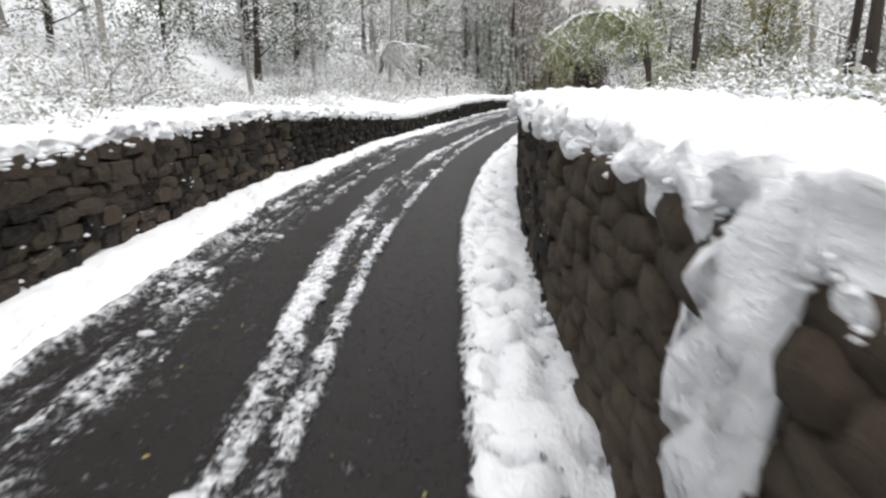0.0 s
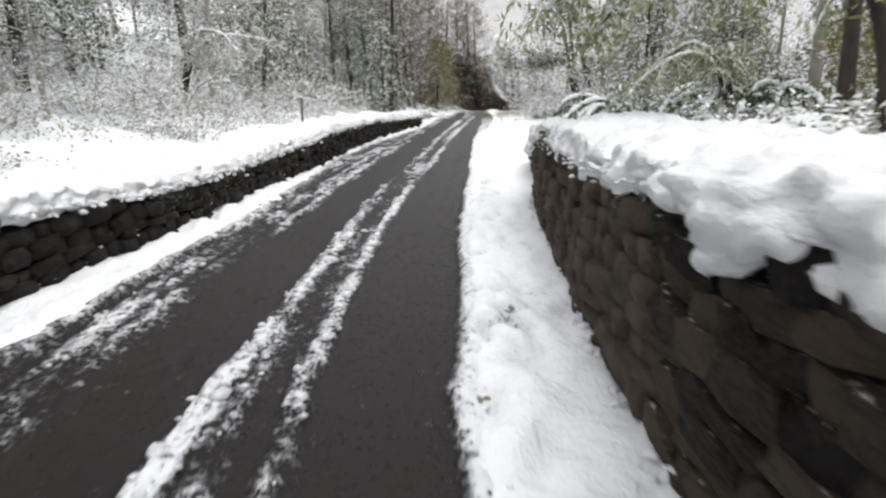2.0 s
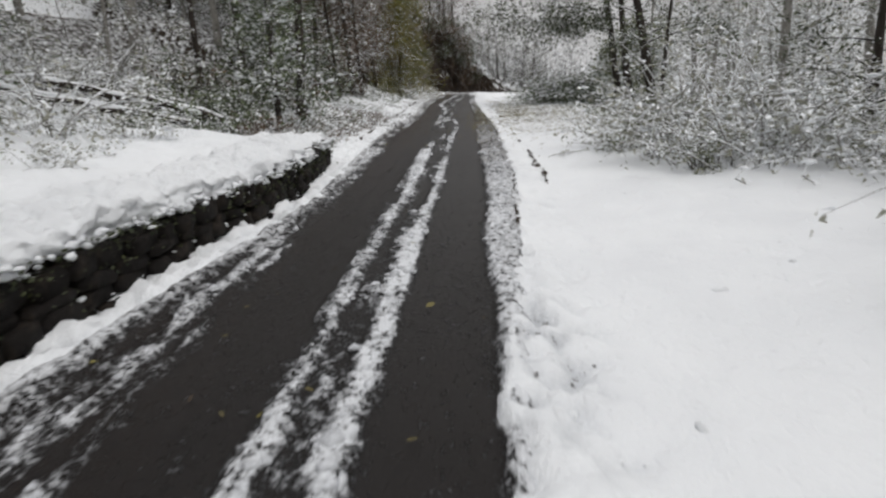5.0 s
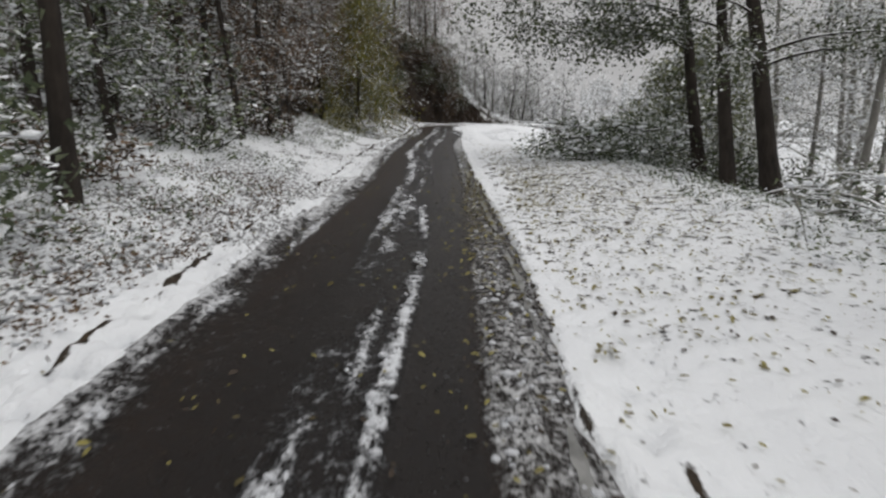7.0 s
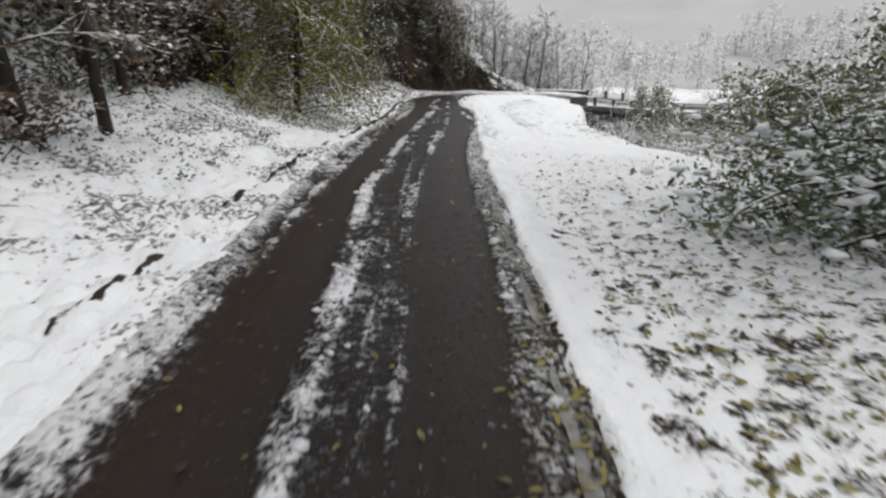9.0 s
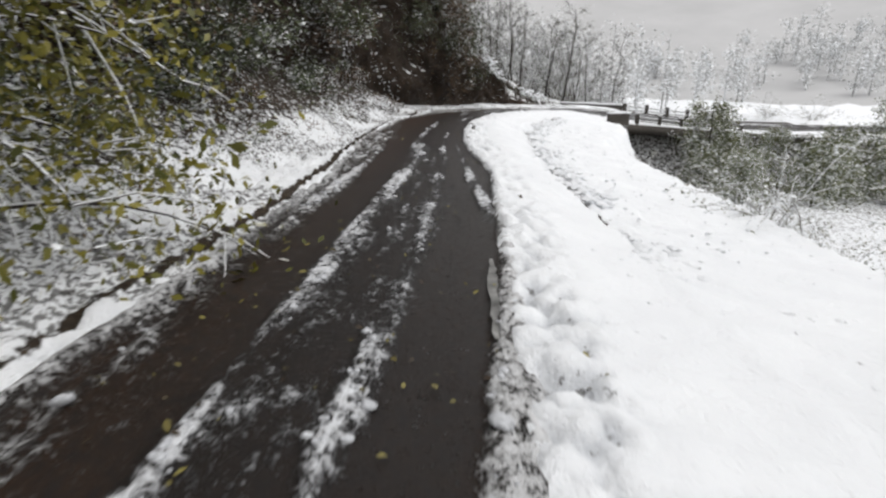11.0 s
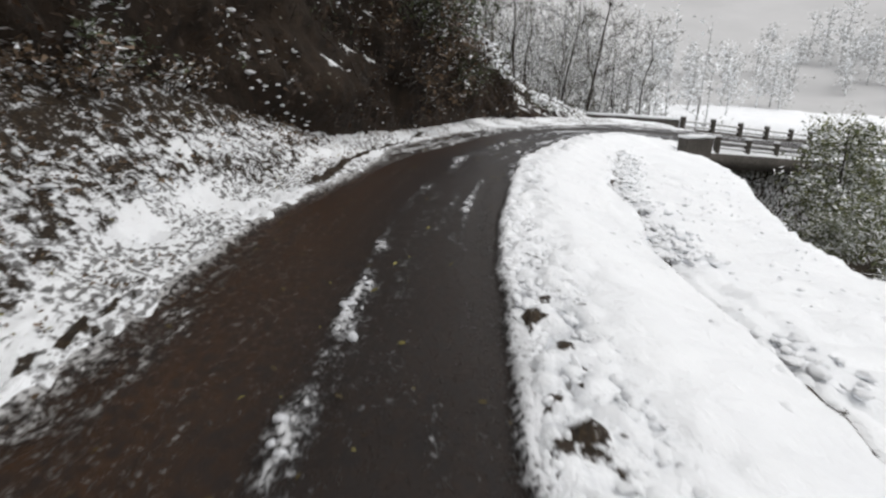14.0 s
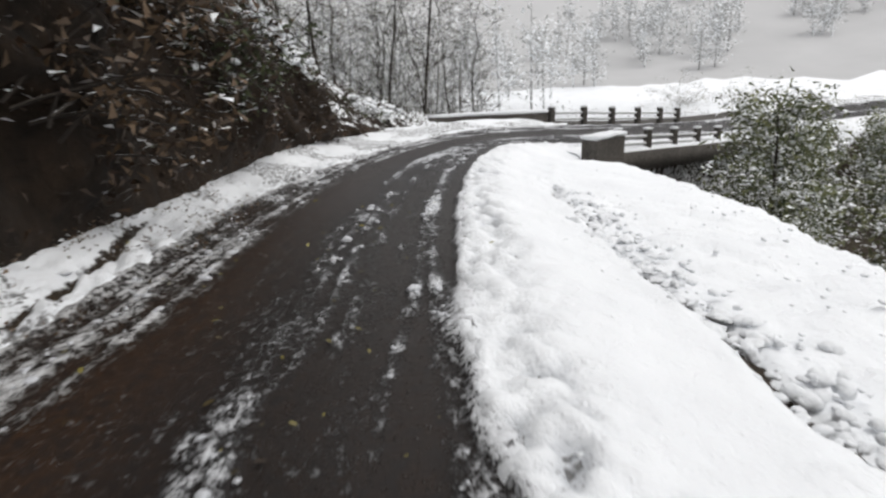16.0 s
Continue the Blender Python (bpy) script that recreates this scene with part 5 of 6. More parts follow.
put_copies(winter, thicket(66, (2, 84), (7.5, 26), -1, [0, 1, 2, 3]) + thicket(36, (0, 50), (9, 30), 1, [0, 1, 3, 3]) + [t for t in thicket(22, (46, 72), (9.5, 24), 1, [0, 1, 2, 3], 1.6) if (t[0].translation.xy - Vector((24.9, 69.7))).length > 1], "woodland trees")
put_copies(green, thicket(20, (4, 46), (7.0, 16), -1, [0, 2, 2]) + thicket(40, (54, 104), (6.2, 14), -1, [0, 2, 2, 3, 3], 1.5) + thicket(13, (57, 79), (4.4, 7.6), -1, [2, 3, 3], 1.3) + thicket(12, (8, 46), (8.5, 20), 1, [0, 1, 2]), "evergreen and autumn trees")

# trees behind the bend
bend_trees = [build_tree(470 + k, "slender_tree", "slender bare tree behind the parapet dusted with snow", h, r, 0.14, 26, 3.0, 0.02, 0.7, 15, M_FROST, 9, 0.075, 0.25, bark=M_BARK, twig=M_DARK_TWIG, crook=0.16, twig_r=0.014) for k, (h, r) in enumerate([(12.0, 0.14), (10.5, 0.10), (11.0, 0.08)])]
BEND = [(33.1, 116.2), (31.6, 117.2), (35.2, 118.6), (30.4, 119.5), (29.0, 117.5), (27.9, 119.6), (30.9, 122.5), (34.0, 122.0), (37.5, 121.0), (26.0, 121.5), (28.2, 124.0), (33.0, 126.0), (24.0, 118.0), (40.0, 125.0), (36.0, 127.5), (22.0, 122.0), (19.5, 119.0), (27.0, 116.0), (32.4, 120.0), (29.6, 121.2), (25.5, 118.6), (38.0, 123.5), (35.0, 124.5), (31.8, 124.8), (27.0, 126.5), (42.5, 127.0)]
put_copies(bend_trees, [(place(x, y, gen.uniform(0, 6), gen.uniform(0.75, 1.15), (gen.normal(0, 0.06), gen.normal(0, 0.07))), k) for k, (x, y) in enumerate(BEND)], "trees behind the bend")


# far woods: one mass of snow-filled trees, haze put into their pale colours
def far_woods():
    wood, crown = Pile(), Pile()
    g2 = np.random.default_rng(9)
    spots = []
    for _ in range(330):
        az = radians(g2.uniform(-95, 100))
        far = g2.uniform(36, 110)
        x, y = 16 + far * math.sin(az), 62 + far * math.cos(az) * 1.05
        if x > 44 and y > 92:
            continue
        q, d, _ = nearest_line(np.array([[x]]), np.array([[y]]))
        if abs(d[0, 0]) < 26:
            continue
        spots.append((x, y))
    for _ in range(90):
        spots.append((g2.uniform(8, 50), g2.uniform(126, 152)))
    low = len(spots)
    for _ in range(70):
        spots.append((g2.uniform(50, 125), g2.uniform(138, 166)))
    for k, (x, y) in enumerate(spots):
        z = ground_at(x, y)
        h = g2.uniform(8, 14) if k < low else g2.uniform(3.5, 7.5)
        top = np.array([x + g2.normal(0, 0.4), y + g2.normal(0, 0.4), z + h])
        base = np.array([x, y, z - 0.5])
        ts = np.linspace(0, 1, 5)[:, None]
        wood.add(*tube(base + (top - base) * ts, np.linspace(0.16, 0.03, 5), 4))
        for _ in range(12):
            t = g2.uniform(0.2, 1)
            p = base + (top - base) * t
            w = np.array([g2.normal(), g2.normal(), g2.uniform(0.2, 0.9)])
            pts = limb(g2, p, w / np.linalg.norm(w), h * 0.22 * (1.2 - 0.6 * t), 0.03, 0.3, 3)
            wood.add(*tube(pts, np.linspace(0.035, 0.01, 4), 3))
            n = 14 if x < 50 else 26
            crown.add(*leaves(g2, pts[g2.integers(1, 4, n)] + g2.normal(0, 0.45, (n, 3)), 0.34, 0.45))
    woods = tagged(new("far_woods"), "far woods white with snow, haze painted into their colour", "trees", kind="stuff")
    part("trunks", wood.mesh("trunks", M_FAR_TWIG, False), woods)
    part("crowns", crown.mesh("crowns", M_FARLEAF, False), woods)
    return woods


far_woods()

wall_ivy()

# ---- single trees and bushes that stand out ----
oak_1 = build_tree(501, "oak_tree", "dark oak tree with leafy boughs over the verge", 10.5, 0.19, 0.34, 30, 3.6, 0.03, 0.4, 9, M_OAK, 54, 0.09, 0.17, aspect=0.6, lean=(-0.03, 0.0), full=True,
                   boughs=[(0.38, -5.6, -1.4, 4.4), (0.37, -4.9, -0.8, 4.2), (0.36, -4.0, -1.4, 4.0), (0.35, -3.0, -1.0, 3.8), (0.40, -4.8, 0.6, 4.6), (0.42, -3.8, -2.2, 4.6), (0.36, -1.8, -1.8, 3.8), (0.44, -5.2, -0.4, 5.0)])
oak_1.matrix_basis = place(20.9, 57.0, 0.0, 1.0, (-0.08, -0.13))
oak_2 = build_tree(502, "oak_tree", "stout oak tree with a forked dark trunk", 10.0, 0.24, 0.34, 26, 3.2, 0.04, 0.4, 8, M_OAK, 46, 0.09, 0.18, aspect=0.6, lean=(-0.05, 0.0), full=True,
                   boughs=[(0.34, -2.6, -2.2, 3.2), (0.36, 1.8, -2.4, 3.1), (0.33, 2.8, -0.6, 2.9)])
oak_2.matrix_basis = place(21.4, 54.8, 0.0, 1.0, (-0.09, -0.15))
thin_1 = build_tree(503, "sapling_tree", "straight dark young oak between two stouter ones", 9.0, 0.19, 0.35, 12, 1.4, 0.03, 0.5, 4, M_OAK, 6, 0.12, 0.2)
thin_1.matrix_basis = place(20.5, 55.2, 0.0, 1.0, (-0.08, -0.12))


def build_bowed(seed, label, height, stems, reach):
    """A young evergreen whose stems are bowed to the ground by a rope of snow."""
    gen = np.random.default_rng(seed)
    tree = tagged(new("bowed_tree"), label, "tree")
    needles = Pile()
    for k in range(stems):
        az = gen.uniform(2.2, 5.4) if k % 3 else gen.uniform(0, 6.28)
        way = np.array([math.cos(az) * 0.45, math.sin(az) * 0.45, 1.0])
        pts = limb(gen, (gen.normal(0, 0.25), gen.normal(0, 0.25), -0.1), way / np.linalg.norm(way), height * gen.uniform(1.1, 1.7), 0.26, 0.18, 10)
        pts[:, :2] *= reach
        pts[:, 2] = np.maximum(pts[:, 2], 0.12)
        wood = Pile()
        wood.add(*tube(pts, np.linspace(0.045, 0.012, len(pts)), 6))
        stem = part("stem", wood.mesh("stem", M_BARK), tree)
        fine = np.stack([np.interp(np.linspace(3, 10, 40), np.arange(11), pts[:, c]) for c in range(3)], 1)
        v, f = tube(fine + [0, 0, 0.05] + gen.normal(0, 0.012, fine.shape), gen.uniform(0.04, 0.085, 40) * np.r_[np.linspace(0.3, 1, 8), np.ones(24), np.linspace(1, 0.3, 8)], 7)
        part("snow", mesh_np("snow", v, f, M_SNOW, True), stem, "rope of snow along the stem")
        for u in np.linspace(2.0, 9.9, 56):
            p = np.array([np.interp(u, np.arange(11), pts[:, c]) for c in range(3)])
            w = np.array([gen.normal(0, 0.7), gen.normal(0, 0.7), -0.5])
            twig = limb(gen, p, w / np.linalg.norm(w), gen.uniform(0.3, 0.75), 0.3, 0.2, 4)
            n = 16
            at = twig[gen.integers(0, 5, n)] + gen.normal(0, 0.045, (n, 3))
            at[:, 2] = np.maximum(at[:, 2], 0.02)
            needles.add(*leaves(gen, at, 0.15, 0.24, 0.9, True))
    part("foliage", needles.mesh("foliage", M_PINE, False), tree, "drooping dark green needles")["kind"] = "stuff"
    return tree


for k, (x, y, h, st, re, lab) in enumerate([(13.9, 31.5, 2.4, 11, 0.8, "evergreen bowed to the ground by thick snow"), (16.9, 31.6, 3.2, 10, 0.75, "tall evergreen with snow-roped drooping stems"), (15.6, 28.2, 2.5, 9, 0.75, "snow-bowed evergreen behind the wall end")]):
    build_bowed(700 + k, lab, h, st, re).matrix_basis = place(x, y)
def build_arch(seed, label, tops, foot, leaf=M_SPRAY, size=0.11):
    """A slender tree bent over by snow, its sprays hanging from the arch. tops: where each stem ends, seen from the foot."""
    gen = np.random.default_rng(seed)
    tree = tagged(new("arching_tree"), label, "tree")
    tree.matrix_basis = place(*foot)
    hung = Pile()
    for ex, ey, ez, rise in tops:
        u = np.linspace(0, 1, 15)
        pts = np.stack([ex * u**1.7, ey * u**1.7, ez * u + rise * 4 * u * (1 - u)], 1) + gen.normal(0, 0.03, (15, 3)) * u[:, None]
        wood = Pile()
        wood.add(*tube(pts, np.linspace(0.06, 0.012, 15), 7))
        stem = part("stem", wood.mesh("stem", M_BARK), tree, "dark bent stem")
        fine = np.stack([np.interp(np.linspace(5, 14, 60), np.arange(15), pts[:, c]) for c in range(3)], 1)
        v, f = tube(fine + [0, 0, 0.04], gen.uniform(0.025, 0.06, 60), 7)
        part("snow", mesh_np("snow", v, f, M_SNOW, True), stem, "rope of snow along the stem")
        twigs = Pile()
        for w in np.linspace(4.0, 14.0, 64):
            p = np.array([np.interp(w, np.arange(15), pts[:, c]) for c in range(3)])
            way = np.array([gen.normal(0, 0.8), gen.normal(0, 0.8), gen.uniform(-0.4, 0.4)])
            tp = limb(gen, p, way / np.linalg.norm(way), gen.uniform(0.4, 1.0), 0.28, 0.2, 5)
            twigs.add(*tube(tp, np.linspace(0.010, 0.004, 6), 4))
            n = 34
            at = tp[gen.integers(0, 6, n)] + gen.normal(0, 0.05, (n, 3))
            hung.add(*leaves(gen, at, size, 0.26, 1.3, True))
        part("twig_work", twigs.mesh("twig_work", M_TWIG, False), stem, "thin twigs carrying snow")["kind"] = "stuff"
    part("foliage", hung.mesh("foliage", leaf, False), tree, "hanging sprays flecked with snow")["kind"] = "stuff"
    return tree


build_arch(751, "slender green tree arched over the wall by snow", [(-2.3, 2.2, 1.3, 1.5), (-1.6, 3.0, 1.0, 1.5), (-2.6, 0.9, 1.6, 1.2), (-0.9, 1.8, 2.0, 1.0)], (11.6, 19.8))
build_arch(752, "pale green tree drooping under snow beside the wall", [(-1.2, 2.0, 1.0, 1.3), (-1.8, 1.0, 0.8, 1.2), (0.8, 1.6, 1.2, 1.1)], (14.6, 27.2), size=0.09)
build_arch(753, "bent tree behind the low wall, white with snow", [(2.0, -1.2, 1.6, 1.3), (1.4, 0.8, 1.2, 1.4), (2.6, 0.2, 1.9, 1.0)], (1.6, 33.5), M_FROST, 0.08)
drooping = [build_tree(710 + k, "drooping_tree", lab, h, 0.07, 0.06, 40, re, 0.16, 0.8, 6, M_OLIVE, 16, 0.13, 0.16, hang=0.9, snow=150, aspect=0.3, full=True) for k, (lab, h, re) in enumerate([("leafy green tree drooping under snow", 4.6, 1.5), ("arching leafy shrub tree with snow on its sprays", 3.6, 1.4)])]
put_copies(drooping, [(place(x, y, x, s), k) for x, y, s, k in [(15.0, 32.4, 1.0, 0), (16.6, 30.2, 1.0, 1), (17.8, 33.2, 1.1, 0), (18.2, 29.0, 1.0, 1)]], "drooping trees")
left_droop = build_tree(506, "drooping_tree", "narrow drooping tree at the wall end", 5.2, 0.09, 0.15, 26, 1.5, 0.22, 0.5, 6, M_LAUREL, 14, 0.12, 0.15, hang=0.6, snow=140)
left_droop.matrix_basis = place(7.3, 48.6)
yellow_1 = build_tree(507, "autumn_tree", "yellow-green autumn tree leaning over the bank", 6.0, 0.10, 0.04, 52, 2.1, 0.20, 0.5, 8, M_YELLOW, 40, 0.10, 0.24, hang=0.6, full=True)
yellow_1.matrix_basis = place(11.9, 69.3, 0.0, 1.0, (0, 0.06))
for k, (x, y, r, h) in enumerate([(7.7, 50.9, 0.17, 9.5), (5.2, 55.8, 0.13, 9.0), (4.4, 52.6, 0.12, 8.5), (8.6, 59.4, 0.10, 8.0), (9.6, 63.0, 0.09, 8.0), (5.3, 65.5, 0.22, 10.0), (10.3, 72.5, 0.12, 8.5), (11.6, 77.0, 0.11, 8.0)]):
    t = build_tree(520 + k, "bank_tree", "dark-barked tree rising from the roadside bank", h, r, 0.42, 14, 2.0, 0.04, 0.5, 6, M_OAK if k % 2 else M_FROST, 8, 0.11, 0.22)
    t.matrix_basis = place(x, y, k * 1.1, 1.0, (gen.normal(0, 0.03), 0.10 + gen.normal(0, 0.03)))
    t["group"] = "trees on the bank"
for k, (x, y, r, h, leaf) in enumerate([(14.3, 15.4, 0.13, 8.5, M_FROST), (15.0, 17.4, 0.10, 8.0, M_LAUREL), (13.4, 22.5, 0.11, 8.5, M_YELLOW), (17.9, 38.4, 0.11, 9.0, M_FROST), (17.6, 37.0, 0.08, 8.5, M_FROST), (19.2, 40.6, 0.10, 9.0, M_FROST), (16.4, 44.8, 0.06, 6.5, M_LAUREL)]):
    t = build_tree(540 + k, "verge_tree", "upright tree beyond the snowy verge", h, r, 0.3, 15, 1.9, 0.05, 0.5, 6, leaf, 9, 0.11, 0.2)
    t.matrix_basis = place(x, y, k * 0.9, 1.0, (gen.normal(0, 0.03), gen.normal(0, 0.03)))
    t["group"] = "trees beyond the verge"

snowy = [build_bush(600 + k, "snowy_bush", lab, h, st, re, M_FROST, 10, 0.06, 0.16, sn) for k, (lab, h, st, re, sn) in enumerate([
    ("low bush loaded with fresh snow", 0.9, 16, 1.2, 44), ("tangled bramble bush bowed under snow", 1.1, 18, 1.3, 50), ("tall thin shrub with snowy twigs", 1.7, 16, 0.8, 36), ("matted undergrowth under lumpy snow", 0.6, 16, 1.6, 44)])]
laurel = [build_bush(620 + k, "evergreen_bush", lab, h, st, re, leaf, 12, 0.09, 0.15, sn, 0.10, 0.45, M_DARK_TWIG) for k, (lab, h, st, re, leaf, sn) in enumerate([
    ("dark evergreen bush dusted with snow", 0.8, 14, 1.2, M_LAUREL, 16), ("spreading evergreen shrub with snow on its leaves", 1.2, 16, 1.2, M_LAUREL, 16), ("brown dead bracken clump flecked with snow", 0.6, 14, 1.3, M_BRACKEN, 14), ("dark scrub hanging on the earth bank", 1.2, 18, 1.2, M_OAK, 6), ("brown withered scrub clinging to the bank", 1.1, 18, 1.2, M_BRACKEN, 6),
    ("green-leaved shrub weighed down with clumps of snow", 1.4, 15, 0.8, M_OLIVE, 90), ("thin leafy shrub hung with snow beside the verge", 1.9, 13, 0.7, M_OLIVE, 90)])]


def on_cliff(count, kinds):
    """Places for scrub that grows out of the cliff's face."""
    co, out = FACE["co"], []
    for _ in range(count):
        i, j = int(gen.integers(int(6 / 0.11), int(36 / 0.11))), int(gen.integers(int(0.12 * 65), int(0.92 * 65)))
        out.append((Matrix.LocRotScale(Vector(co[i, j]), Euler((gen.normal(0, 0.3), 0.45 + gen.normal(0, 0.25), gen.normal(0, 0.5))), (gen.uniform(0.8, 1.6),) * 3), int(gen.choice(kinds))))
    return out


def shrubs(count, q_range, a_range, sign, kinds, least=0.8, big=(0.8, 1.3)):
    done, out, tries = [], [], 0
    while len(out) < count and tries < count * 40:
        tries += 1
        p = spot(gen.uniform(*q_range), sign * gen.uniform(*a_range))
        if any((p[0] - o[0]) ** 2 + (p[1] - o[1]) ** 2 < least**2 for o in done):
            continue
        done.append(p)
        out.append((place(p[0], p[1], gen.uniform(0, 6.28), gen.uniform(*big)), int(gen.choice(kinds))))
    return out


put_copies(snowy, shrubs(22, (3, 43), (3.4, 5.2), -1, [3, 3, 0], 0.8, (0.5, 0.9)) + shrubs(46, (3, 47), (5.0, 10.5), -1, [0, 1, 2, 2, 3]) + shrubs(20, (3, 47), (8, 14), -1, [2, 1], 1.2, (1.1, 1.7)) + shrubs(22, (2, 30), (5.4, 12), 1, [0, 1, 2, 3], 1.0)
           + shrubs(16, (33, 50), (6.2, 9.5), 1, [2, 1, 2], 0.8, (0.9, 1.5)) + shrubs(20, (60, 76), (6.8, 11), 1, [2, 1, 0], 0.9, (0.9, 1.5)) + shrubs(10, (76, 92), (8.4, 13), 1, [2, 1], 1.2, (1.0, 1.7))
           + [(place(x, y, x * 7, s), k) for x, y, s, k in [(14.6, 42.6, 1.2, 0), (15.1, 41.3, 1.2, 2), (15.0, 40.2, 1.2, 1), (15.7, 42.2, 1.5, 2), (15.9, 40.5, 1.5, 1), (16.9, 41.6, 1.7, 2)]]
           + [(place(12.3, 26.6, 0.4, 0.9), 3), (place(13.2, 27.6, 1.4, 1.0), 0), (place(12.2, 28.3, 2.4, 0.9), 3)]
           + [(place(x, y, x, 1.5), 2) for x, y in [(50, 116), (52, 119), (55, 117), (49, 121), (57, 121), (60, 118), (47, 117)]], "snow-laden bushes")
put_copies(laurel, shrubs(24, (46, 84), (4.8, 8.0), -1, [0, 1, 2, 0], 0.8) + shrubs(26, (70, 92), (3.6, 5.8), -1, [2, 1, 0, 0], 0.7, (0.6, 1.1)) + [(place(x, y, x * 3, 1.0), k) for x, y, k in [(33.6, 115.6, 1), (35.2, 114.8, 0), (36.8, 114.2, 1), (38.2, 114.4, 0), (34.6, 116.8, 1), (31.2, 116.0, 0), (39.6, 115.2, 1)]] + on_cliff(64, [3, 3, 4, 4, 4, 0]) + shrubs(16, (46, 68), (7.4, 11), 1, [0, 1], 1.0)
           + [(place(x, y, x * 5, s), k) for x, y, s, k in [(6.3, 45.6, 0.9, 0), (5.5, 46.9, 1.1, 1), (7.1, 47.4, 0.8, 2), (4.8, 45.0, 1.0, 0), (6.2, 48.6, 1.0, 1), (7.0, 46.0, 0.6, 2), (5.2, 48.4, 1.1, 0), (14.2, 41.9, 0.4, 5), (14.4, 41.0, 0.4, 6), (14.6, 40.0, 0.5, 5), (15.1, 44.0, 0.45, 6), (14.8, 42.4, 0.35, 5), (15.6, 43.0, 0.55, 6), (16.6, 45.2, 0.65, 5)]] + [(place(22.0, 57.0, 1.1, 1.3), 1), (place(21.2, 60.4, 2.1, 1.2), 1)], "evergreen bushes")


gully_bush = [build_tree(650 + k, "gully_bush", "tall evergreen bush in the gully, snow on its top", h, 0.07, 0.04, 44, re, 0.12, 0.7, 6, M_OLIVE, 22, 0.13, 0.2, hang=0.3, snow=170) for k, (h, re) in enumerate([(4.6, 1.9), (3.6, 2.2)])]
put_copies(gully_bush, [(place(x, y, x, s, lift=-0.3), k) for x, y, s, k in [(39.6, 102.6, 1.3, 0), (37.9, 100.7, 0.6, 1), (42.0, 103.8, 1.15, 1), (39.2, 97.8, 0.9, 1), (46.6, 105.2, 1.0, 0), (42.6, 96.0, 1.0, 0), (48.5, 101.0, 1.1, 1), (36.5, 94.2, 0.8, 1), (22.6, 62.0, 0.9, 0), (23.6, 61.2, 1.15, 0), (26.0, 70.3, 1.35, 0), (27.6, 69.2, 1.4, 0), (51.5, 104.5, 1.1, 0), (54.0, 101.5, 1.2, 1), (50.5, 98.5, 1.1, 0), (56.5, 105.5, 1.2, 0), (46.5, 99.0, 1.0, 1)]], "bushes in the gully")


# ---- a heap of cut boughs under the oaks ----
def brush_heap():
    g3 = np.random.default_rng(77)
    heap = tagged(new("brush_heap"), "heap of fallen leafy boughs lying under the oaks", "brushwood")
    heap.matrix_basis = Matrix.Translation((18.9, 58.3, ground_at(18.9, 58.3) - 0.1))
    crown = Pile()
    for k in range(26):
        az = g3.normal(2.9, 0.9)
        start = np.array([g3.uniform(-0.8, 2.6), g3.uniform(-1.4, 1.6), g3.uniform(0.1, 1.0)])
        way = np.array([math.cos(az), math.sin(az) * 0.5, g3.uniform(-0.1, 0.35)])
        pts = limb(g3, start, way / np.linalg.norm(way), g3.uniform(1.2, 2.4), 0.06, 0.3, 6)
        pts[:, 2] = np.maximum(pts[:, 2], 0.05)
        wood = Pile()
        wood.add(*tube(pts, np.linspace(0.035, 0.008, len(pts)), 5))
        part("bough", wood.mesh("bough", M_BARK), heap)
        n = 420
        at = pts[g3.integers(0, len(pts), n)] + g3.normal(0, [0.28, 0.28, 0.2], (n, 3))
        at[:, 2] = np.maximum(at[:, 2], 0.03)
        crown.add(*leaves(g3, at, 0.10, 0.42, 0.4, True))
    at = np.stack([g3.uniform(-2.4, 2.4, 260), g3.uniform(-1.6, 1.8, 260), g3.uniform(0.3, 1.15, 260)], 1)
    vv, ff = soft_blobs(at, g3.uniform(0.03, 0.10, 260), g3, 0.45)
    part("snow_load", mesh_np("snow_load", vv, ff, M_SNOW, True), heap, "lumps of snow caught in the leaves")["kind"] = "stuff"
    part("foliage", crown.mesh("foliage", M_LAUREL, False), heap, "dark green leaves flecked with snow")["kind"] = "stuff"
    return heap


brush_heap()


# ---- the bridge over the gully ----
def oriented(x, y, z, dx, dy):
    return Matrix.Translation((x, y, z)) @ Matrix.Rotation(math.atan2(dy, dx), 4, "Z")


def deck_side(q):
    """Distance from the road's middle of the bridge's inner side."""
    return float(np.interp(q, [113, 117, 126, 136], [2.85, 2.62, 1.95, 1.5]))


